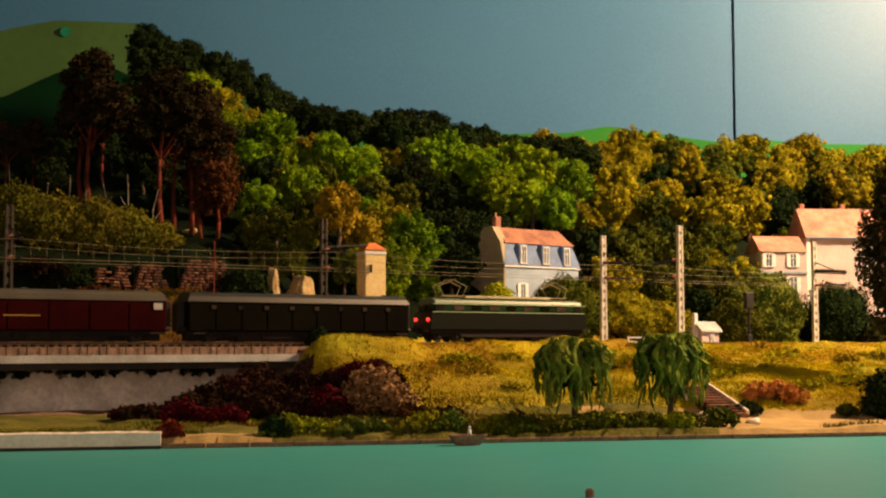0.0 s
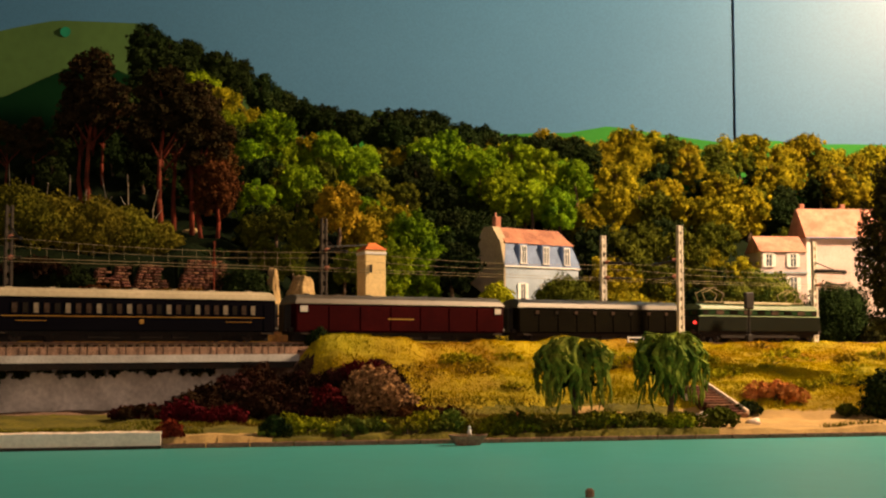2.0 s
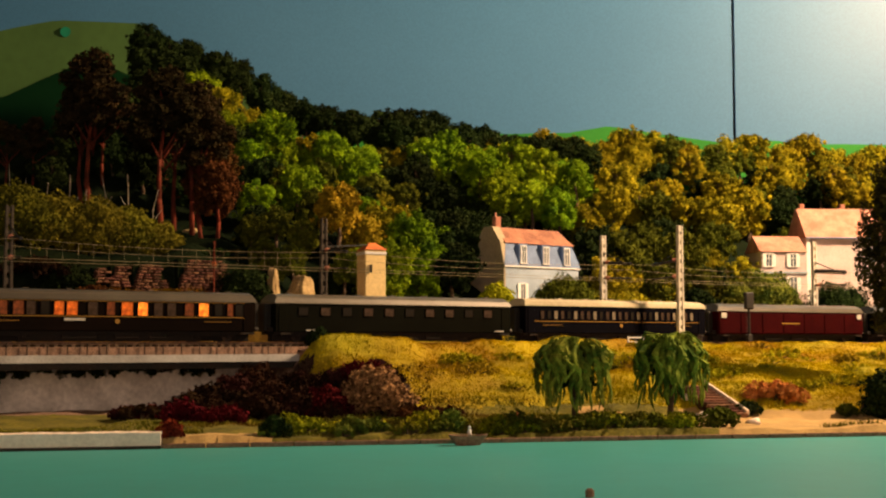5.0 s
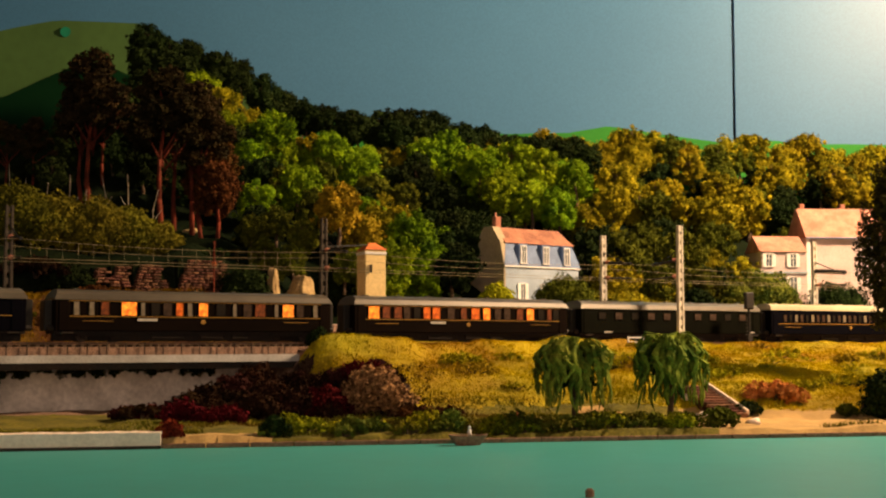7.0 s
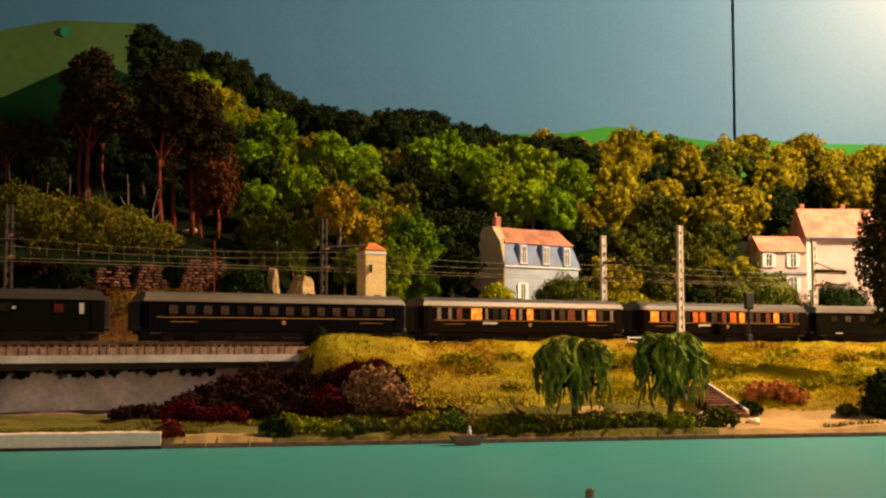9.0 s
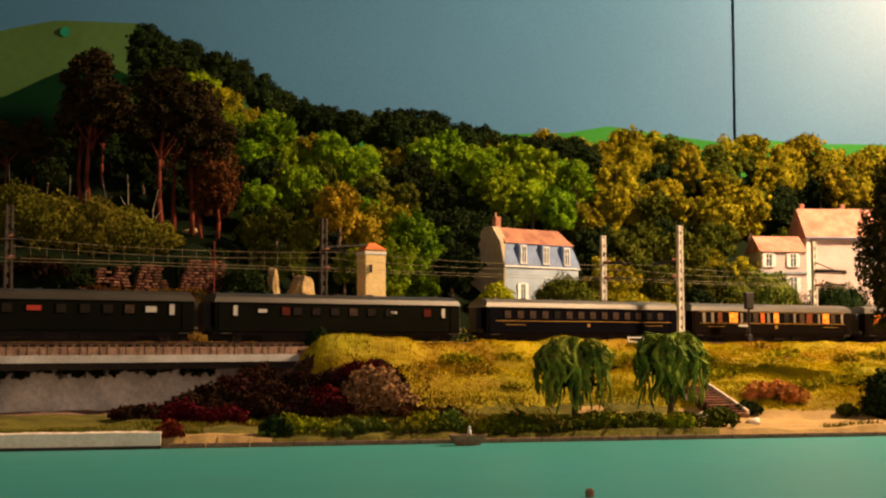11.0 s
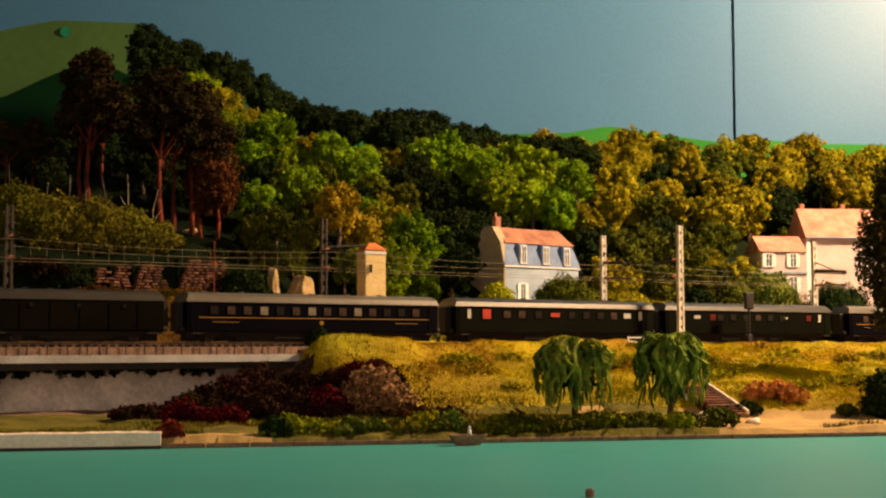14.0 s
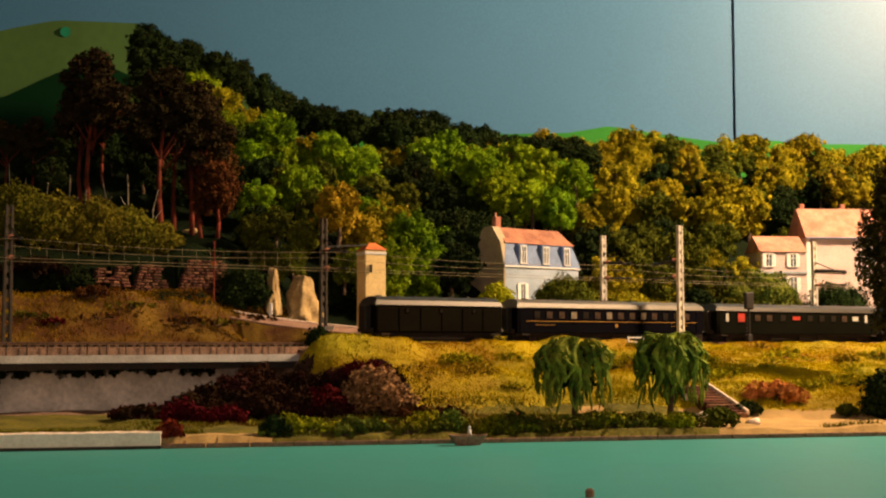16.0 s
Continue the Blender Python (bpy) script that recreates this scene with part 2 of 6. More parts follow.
def sstep(a, b, x):
    t = np.clip((np.asarray(x, float) - a) / (b - a), 0, 1)
    return t * t * (3 - 2 * t)


# ---- the railway line: s metres along it, 0 before the eye ----
RAIL = 0.071
BEND_S, BEND_R = 0.80, 0.70


def heading(s):
    s = np.asarray(s, float)
    th = 0.5807 + 0.0157 * s - 0.2564 * np.clip(s, -0.7, 0.8) ** 2
    return th - np.clip(s - BEND_S, 0, 1.45) / BEND_R


STEP = 0.002
LINE_S = np.arange(-3.6, 3.6, STEP)
LINE_H = heading(LINE_S)
LINE_X = np.cumsum(np.cos(LINE_H)) * STEP
LINE_Y = np.cumsum(np.sin(LINE_H)) * STEP
LINE_X -= np.interp(0, LINE_S, LINE_X)
LINE_Y += 1.33 - np.interp(0, LINE_S, LINE_Y)


def line(s, p=0.0):
    """The place beside the line, p metres to its far side, and the heading."""
    x, y, h = np.interp(s, LINE_S, LINE_X), np.interp(s, LINE_S, LINE_Y), np.interp(s, LINE_S, LINE_H)
    return x - p * np.sin(h), y + p * np.cos(h), h


def beside(x, y):
    """s and p of a place near the straight part."""
    x, y = np.asarray(x, float), np.asarray(y, float)
    s = x * math.cos(0.56) + (y - 1.33) * math.sin(0.56)
    for _ in range(2):
        s = np.clip(s, -1.4, 0.8)
        px, py, h = line(s)
        s = s + (x - px) * np.cos(h) + (y - py) * np.sin(h)
    s = np.clip(s, -1.4, 0.8)
    px, py, h = line(s)
    return s, -(x - px) * np.sin(h) + (y - py) * np.cos(h)


def shore(x):
    return 0.855 + (np.asarray(x, float) + 0.29) * 0.224


def foot_of(s):
    """The embankment's foot, metres before the line."""
    return np.interp(s, [-0.15, -0.03, 0.10, 0.20], [-0.20, -0.235, -0.365, -0.43])


def ridge(x):
    return np.interp(x, [-0.8, -0.62, -0.47, -0.36, -0.25, -0.15, -0.04, 0.06, 0.15, 0.8], [0.34, 0.39, 0.49, 0.46, 0.40, 0.36, 0.36, 0.33, 0.31, 0.29])


def ground_z(x, y):
    x, y = np.asarray(x, float), np.asarray(y, float)
    s, p = beside(x, y)
    low = 0.0065 + 0.004 * fbm(x, y, 30, 3) + 0.004 * sstep(0.0, 0.2, y - shore(x))
    low = np.where(y < shore(x), -0.02, low)
    span = sstep(-0.215, -0.165, s) + 1 - sstep(-0.60, -0.55, s)
    foot = foot_of(s)
    front = np.clip((p - foot) / (-0.042 - foot), 0, 1) ** 0.85
    lip = 0.008 * np.exp(-((p + 0.052) / 0.014) ** 2) * (1 - 0.6 * sstep(0.1, 0.3, s) + 0.55 * np.exp(-((s + 0.1355) / 0.045) ** 2))
    bank = low + (0.066 - low) * front + lip + front * np.clip((-0.03 - p) / 0.03, 0, 1) * ((0.015 - 0.007 * sstep(0.12, 0.30, s)) * fbm(x, y, 20, 7) + 0.005 * fbm(x, y, 55, 17))
    bank = np.where(y < shore(x), -0.02, bank)
    under = np.where(p > 0.055, 0.066, low)
    base = under + (bank - under) * span
    # the slope behind the line
    y0 = y - (p - 0.11) / 0.85
    rise = np.clip((y - y0) / (2.08 - y0), 0, 1)
    right = 0.066 + (ridge(x) - 0.066) * rise
    yl = y - (p - 0.26) / 0.85
    left = np.interp(p, [0.05, 0.06, 0.07, 0.13, 0.19, 0.20, 0.26], [0.064, 0.066, 0.072, 0.115, 0.122, 0.160, 0.175])
    left = np.where(p > 0.26, 0.175 + (ridge(x) - 0.175) * np.clip((y - yl) / (2.08 - yl), 0, 1) ** 1.6, left)
    mix = 1 - sstep(-0.25, -0.16, x + 0.03 * fbm(x, y, 9, 21))
    back = right + (left - right) * mix + (0.010 + 0.008 * mix) * fbm(x, y, 22, 11) * np.clip((p - 0.07) / 0.05, 0, 1)
    return np.where(p > 0.05, np.where(p > 0.062, np.maximum(back, 0.064), 0.064 * np.maximum(span, (p > 0.055))), base)


def gz(x, y):
    return float(ground_z(np.array([x]), np.array([y]))[0])


# ---- the room and the layout's boards ----
tagged(solid("floor", (0, 0, -1.0), (9.0, 8.0, 0.1), M["board"]), "plain wooden room floor", "floor", kind="structure")
tagged(solid("ceiling", (0, 0, 2.05), (9.0, 8.0, 0.1), M["plaster"]), "plain plastered ceiling", "ceiling", kind="structure")
for nm, c, sz in (("wall_north", (0, 3.95, 0.525), (9.0, 0.1, 2.95)), ("wall_south", (0, -3.95, 0.525), (9.0, 0.1, 2.95)),
                  ("wall_east", (4.45, 0, 0.525), (0.1, 7.8, 2.95)), ("wall_west", (-4.45, 0, 0.525), (0.1, 7.8, 2.95))):
    tagged(solid(nm, c, sz, M["plaster"]), "plain plastered room wall", "wall", kind="structure")
tagged(solid("layout_board", (-2.08, 0.6, -0.443), (2.6, 3.3, 1.014), M["board"]), "plain baseboard wing carrying the railway line", "baseboard", kind="structure")
tagged(solid("layout_board", (1.49, 0.9, -0.443), (1.42, 2.7, 1.014), M["board"]), "plain baseboard wing carrying the railway line", "baseboard", kind="structure")
tagged(solid("layout_board", (0, 1.27, -0.495), (1.56, 1.95, 0.91), M["board"]), "baseboard under river and landscape", "baseboard", kind="structure")
tagged(solid("water", (0, 0.79, -0.012), (1.56, 0.98, 0.024), M["water"]), "flat turquoise-green painted model river", "river", kind="structure")


def ground():
    xs = np.linspace(-0.775, 0.775, 300)
    ys = np.concatenate([np.arange(0.70, 1.75, 0.005), np.arange(1.75, 2.22, 0.012)])
    gx, gy = np.meshgrid(xs, ys)
    z = ground_z(gx.ravel(), gy.ravel())
    w, h = len(xs), len(ys)
    verts = np.column_stack([gx.ravel(), gy.ravel(), z])
    i = (np.arange(h - 1)[:, None] * w + np.arange(w - 1)[None, :]).ravel()
    faces = np.column_stack([i, i + 1, i + w + 1, i + w])
    ob = raw("ground", verts, faces, [M["grass"], M["meadow"], M["mound"], M["sand"], M["soil"], M["gravel"], M["scrub"]], smooth=True)
    c = verts[faces].mean(axis=1)
    s, p = beside(c[:, 0], c[:, 1])
    n = fbm(c[:, 0], c[:, 1], 16, 31)
    k = np.zeros(len(c), int)
    foot = foot_of(s)
    k[(p < foot + 0.02 + 0.03 * n)] = 1
    k[(p < foot + 0.02 + 0.03 * n) & ((c[:, 0] > 0.20 + 0.05 * n) | (n > 0.40))] = 3
    k[(c[:, 0] > -0.27 + 0.02 * n) & (c[:, 0] < -0.115) & (c[:, 1] < shore(c[:, 0]) + 0.03 + 0.01 * n)] = 3
    k[(s < -0.2) & (p < 0.05)] = 1
    k[(c[:, 0] > -0.20) & (c[:, 0] < -0.118 + 0.01 * n) & (c[:, 1] < shore(c[:, 0]) + 0.026 + 0.008 * n)] = 3
    k[(s > -0.25) & ((s < -0.20 + 0.05 * n) | ((s < -0.14 + 0.06 * n) & (p < -0.125 + 0.05 * n))) & (p < -0.03) & (p > foot - 0.01)] = 6
    k[np.abs(p) < 0.036] = 5
    k[p > 0.045] = 0
    k[(p > 0.06) & (c[:, 0] < -0.12)] = 2
    # the near-black soil shades the ground between the trees
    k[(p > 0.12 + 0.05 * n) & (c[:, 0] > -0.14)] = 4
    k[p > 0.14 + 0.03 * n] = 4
    ob.data.polygons.foreach_set("material_index", k)
    return tagged(ob, "model landscape of dry grass, sand and forest floor", "ground", kind="structure")


ground()


def backdrop():
    seam = 0.5081
    back = tagged(new("backdrop"), "painted blue-grey sky board with a dark vertical seam", "backdrop", kind="structure")
    solid("sky_panel", ((seam - 0.0025 - 1.6) / 2, 2.25, 0.55), (seam - 0.0025 + 1.6, 0.012, 1.3), M["sky"], back)
    solid("sky_panel", ((seam + 0.0025 + 1.6) / 2, 2.25, 0.55), (1.6 - seam - 0.0025, 0.012, 1.3), M["sky"], back)
    solid("seam_backing", (seam, 2.262, 0.55), (0.06, 0.01, 1.3), M["black"], back)

    def hill(name, y, xs, tops, material):
        n = len(xs)
        verts = [(x, yy, z) for yy in (y, y + 0.003) for x, z in zip(xs, tops)] + [(x, yy, 0.05) for yy in (y, y + 0.003) for x in xs]
        faces = []
        for i in range(n - 1):
            faces += [(2 * n + i, 2 * n + i + 1, i + 1, i), (i, i + 1, n + i + 1, n + i)]
        return raw(name, verts, faces, material, back)

    xs = np.linspace(-1.5, -0.2, 60)
    hill("far_hill", 2.236, xs, np.interp(xs, [-1.5, -0.9, -0.7627, -0.6752, -0.5292, -0.2958, -0.2], [0.5, 0.57, 0.6162, 0.6322, 0.6262, 0.5084, 0.42]), M["far_hill"])
    xs = np.linspace(-1.5, -0.35, 50)
    hill("near_hill", 2.230, xs, np.interp(xs, [-1.5, -0.7607, -0.6831, -0.6249, -0.5800, -0.5278, -0.35], [0.36, 0.4954, 0.5321, 0.5569, 0.5500, 0.5250, 0.4]), M["near_hill"])
    xs = np.linspace(-0.4, 1.5, 90)
    tops = np.interp(xs, [-0.4, -0.2763, -0.2, -0.1, 0.1129, 0.2199, 0.2880, 0.3853, 0.5020, 0.5701, 0.6188, 0.6771, 1.5],
                     [0.4, 0.5000, 0.4600, 0.4360, 0.4310, 0.4330, 0.4449, 0.4291, 0.4132, 0.4211, 0.4113, 0.4132, 0.4])
    hill("green_hill", 2.232, xs, tops, M["green_hill"])
    bm = bmesh.new()
    tube(bm, (-0.6594, 2.2375, 0.6116), (-0.6581, 2.2332, 0.6105), 0.009, sides=16)
    part("green_spot", bm, M["spot"], back)


backdrop()


# ---- track and bridge ----
def sweep(bm, s0, s1, p0, z0, w, h, step=0.02):
    ss = np.linspace(s0, s1, max(2, int((s1 - s0) / step)))
    rows = []
    for s in ss:
        rows.append([bm.verts.new((*line(s, p0 + dp)[:2], z0 + dz)) for dp, dz in ((-w / 2, 0), (w / 2, 0), (w / 2, h), (-w / 2, h))])
    for a, b in zip(rows, rows[1:]):
        for i in range(4):
            bm.faces.new((a[i], a[(i + 1) % 4], b[(i + 1) % 4], b[i]))
    bm.faces.new(rows[0]), bm.faces.new(rows[-1][::-1])
    bmesh.ops.recalc_face_normals(bm, faces=bm.faces)


def track():
    t = thing("railway_track", pose(0, 0, 0), "single railway track on brown ballast with rusty rails", "railway track")
    for p in (-0.00825, 0.00825):
        bm = bmesh.new()
        sweep(bm, -3.5, 3.45, p, RAIL - 0.0022, 0.0012, 0.0022)
        part("rail", bm, M["rail"], t)
    bm = bmesh.new()
    sweep(bm, -3.5, 3.45, 0, 0.0638, 0.046, 0.0032)
    part("ballast_bed", bm, M["gravel"], t)
    verts, faces = [], []
    for i, s in enumerate(np.arange(-3.45, 3.4, 0.0075)):
        for ds, dp, dz in ((-1, -1, 0), (1, -1, 0), (1, 1, 0), (-1, 1, 0), (-1, -1, 1), (1, -1, 1), (1, 1, 1), (-1, 1, 1)):
            x, y, h = line(s + ds * 0.0015, dp * 0.015)
            verts.append((x, y, 0.0668 + dz * 0.0018))
        k = 8 * i
        faces += [(k + 4, k + 5, k + 6, k + 7), (k, k + 1, k + 5, k + 4), (k + 1, k + 2, k + 6, k + 5), (k + 2, k + 3, k + 7, k + 6), (k + 3, k, k + 4, k + 7)]
    tagged(raw("sleepers", verts, faces, M["sleeper"], t), kind="stuff")


track()


def bridge():
    b = thing("railway_bridge", pose(0, 0, 0), "low concrete girder railway bridge with pale deck edge", "bridge")
    bm = bmesh.new()
    sweep(bm, -0.60, -0.18, 0, 0.0535, 0.068, 0.0052)
    part("deck", bm, M["deck"], b)
    bm = bmesh.new()
    sweep(bm, -0.60, -0.18, 0, 0.0588, 0.060, 0.0076)
    part("ballast_trough", bm, M["gravel"], b, "reddish-brown ballast shoulder")
    for p in (-0.026, 0.026):
        bm = bmesh.new()
        sweep(bm, -0.60, -0.18, p, 0.0475, 0.008, 0.006)
        part("girder", bm, M["iron"], b)
    bm = bmesh.new()
    sweep(bm, -0.60, -0.18, -0.0322, 0.0588, 0.003, 0.0012)
    part("kerb", bm, M["deck"], b)
    bm = bmesh.new()
    for s in np.arange(-0.59, -0.19, 0.0165):
        x, y, h = line(s, -0.0322)
        box(bm, (x, y, 0.0648), (0.0008, 0.0008, 0.0096))
    part("railing_posts", bm, M["iron"], b)
    bm = bmesh.new()
    sweep(bm, -0.60, -0.18, -0.0315, 0.0696, 0.0007, 0.0007)
    part("handrail", bm, M["iron"], b)


bridge()


def abutment_wall():
    w = thing("retaining_wall", pose(0, 0, 0), "whitewashed rough retaining wall under the bridge", "wall")
    nx, nz = 90, 16
    verts, faces = [], []
    for j in range(nz):
        for i in range(nx):
            s = -0.62 + 0.44 * i / (nx - 1)
            z = -0.002 + 0.066 * j / (nz - 1)
            x, y, h = line(s, 0.034 - 0.004 * j / nz + 0.004 * float(fbm(s, z, 30, 5)))
            verts.append((x, y, z))
    for j in range(nz - 1):
        for i in range(nx - 1):
            k = j * nx + i
            faces.append((k, k + 1, k + nx + 1, k + nx))
    ob = raw("wall_face", verts, faces, M["white_wall"], w, smooth=True)
    mod = ob.modifiers.new("thickness", "SOLIDIFY")
    mod.thickness, mod.offset = 0.006, -1


abutment_wall()

# ---- foliage ----
RNG = np.random.default_rng(4)


def leaves(name, clumps, per_area, size, material, parent, squash=0.85, loose=0.45):
    """A crown of small leaf flakes spread over uneven clumps (x, y, z, r)."""
    cs, ns = [], []
    for x, y, z, r in clumps:
        n = max(12, int(per_area * r * r * 12.6))
        d = RNG.normal(size=(n, 3))
        d /= np.linalg.norm(d, axis=1)[:, None]
        rad = r * (0.55 + 0.55 * RNG.random(n) ** 0.55) * (1 + 0.30 * np.sin(d[:, 0] * 5 + x * 900) * np.sin(d[:, 2] * 4 + z * 900))
        c = np.array([x, y, z]) + d * rad[:, None] * np.array([1, 1, squash])
        cs.append(c), ns.append(d)
    c, d = np.concatenate(cs), np.concatenate(ns)
    n = len(c)
    d = d + RNG.normal(size=(n, 3)) * loose + np.array([0, 0, 0.10])
    d /= np.linalg.norm(d, axis=1)[:, None]
    a = np.cross(d, RNG.normal(size=(n, 3)))
    a /= np.linalg.norm(a, axis=1)[:, None]
    b = np.cross(d, a)
    sz = size * (0.4 + 1.1 * RNG.random(n) ** 1.5)[:, None]
    quad = np.stack([c - a * sz, c + b * sz * 0.7 + d * sz * 0.2, c + a * sz - d * sz * 0.2, c - b * sz * 0.7], axis=1).reshape(-1, 3)
    me = bpy.data.meshes.new(name)
    me.vertices.add(4 * n), me.loops.add(4 * n), me.polygons.add(n)
    me.vertices.foreach_set("co", quad.ravel())
    me.loops.foreach_set("vertex_index", np.arange(4 * n))
    me.polygons.foreach_set("loop_start", np.arange(0, 4 * n, 4))
    me.polygons.foreach_set("loop_total", np.full(n, 4))
    me.update(calc_edges=True)
    me.materials.append(material)
    ob = new(name, me)
    ob.parent = parent
    return ob


def trunk_mesh(name, top, r, limbs, material, parent, lean=0.004):
    bm = bmesh.new()
    pts = [Vector((lean * math.sin(3 * k), lean * math.cos(2.2 * k) - lean, top * k / 4)) for k in range(5)]
    for k in range(4):
        tube(bm, pts[k], pts[k + 1], r * (1 - 0.19 * k), r * (1 - 0.19 * (k + 1)), 7)
    for x, y, z, rr in limbs:
        tube(bm, (0, 0, min(z * 0.7, top * 0.85)), (x * 0.8, y * 0.8, z), r * 0.4, r * 0.15, 5)
    return part(name, bm, material, parent, smooth=True)


def broadleaf(height, width, leaf, bark, seed, n=44, label="", name="broadleaf_tree", density=330000, flake=0.0018, tall=0.40):
    """A rounded, lobed crown: uneven clumps over an egg, a few sprigs beyond it, and a filled heart."""
    rnd = random.Random(seed)
    t = thing(name, pose(0, 0, 0), label, "tree", "hillside trees")
    clumps = []
    lean = (rnd.uniform(-0.08, 0.08) * width, rnd.uniform(-0.08, 0.08) * width)
    lobes = [rnd.uniform(0, 6.28) for _ in range(3)]
    for i in range(n):
        c = 1 - 1.9 * (i + 0.5) / n
        a = i * 2.39996 + rnd.uniform(-0.35, 0.35)
        ring = math.sqrt(max(0.0, 1 - c * c))
        k = rnd.uniform(0.70, 0.98) * (1 + 0.13 * math.sin(2 * a + lobes[0]) + 0.10 * math.sin(3 * a + 4 * c + lobes[1]))
        r = width * rnd.choice((rnd.uniform(0.05, 0.085), rnd.uniform(0.085, 0.135)))
        clumps.append((width * 0.44 * k * ring * math.cos(a) + lean[0], width * 0.42 * k * ring * math.sin(a) + lean[1], height * (0.58 + tall * 0.92 * c * k), r))
    for i in range(7):
        a = i * 2.4 + lobes[2]
        clumps.append((width * 0.5 * math.cos(a), width * 0.5 * math.sin(a), height * rnd.uniform(0.35, 0.85), width * rnd.uniform(0.03, 0.055)))
    for i in range(5):
        a = i * 1.256
        clumps.append((width * 0.16 * math.cos(a), width * 0.16 * math.sin(a), height * (0.40 + 0.09 * i), width * 0.17))
    trunk_mesh("trunk", height * 0.75, width * 0.045, clumps[:6], bark, t)
    leaves("crown", clumps, density, flake, leaf, t, squash=1.0)
    return t


def pine(height, width, seed):
    rnd = random.Random(seed)
    t = thing("pine_tree", pose(0, 0, 0), "tall pine with bare reddish trunk and dark brown-green crown", "tree", "pines on the hill")
    clumps = []
    for i in range(22):
        f = i / 21
        a = i * 2.4 + rnd.uniform(-0.4, 0.4)
        rad = width * 0.56 * (1 - 0.7 * f) * rnd.uniform(0.3, 1)
        clumps.append((rad * math.cos(a), rad * math.sin(a), height * (0.58 + 0.40 * f), width * rnd.uniform(0.09, 0.16)))
    trunk_mesh("trunk", height * 0.95, 0.0036, clumps[:9:2], M["bark_pine"], t)
    leaves("crown", clumps, 300000, 0.0021, M["leaf_pine"], t, squash=0.75, loose=0.8)
    return t


def plant(proto, x, y, scale, turn, sink=0.004, z=None):
    c = copy_thing(proto, pose(x, y, (gz(x, y) if z is None else z) - sink, 0, 0, turn))
    c.scale = (scale, scale, scale)
    return c


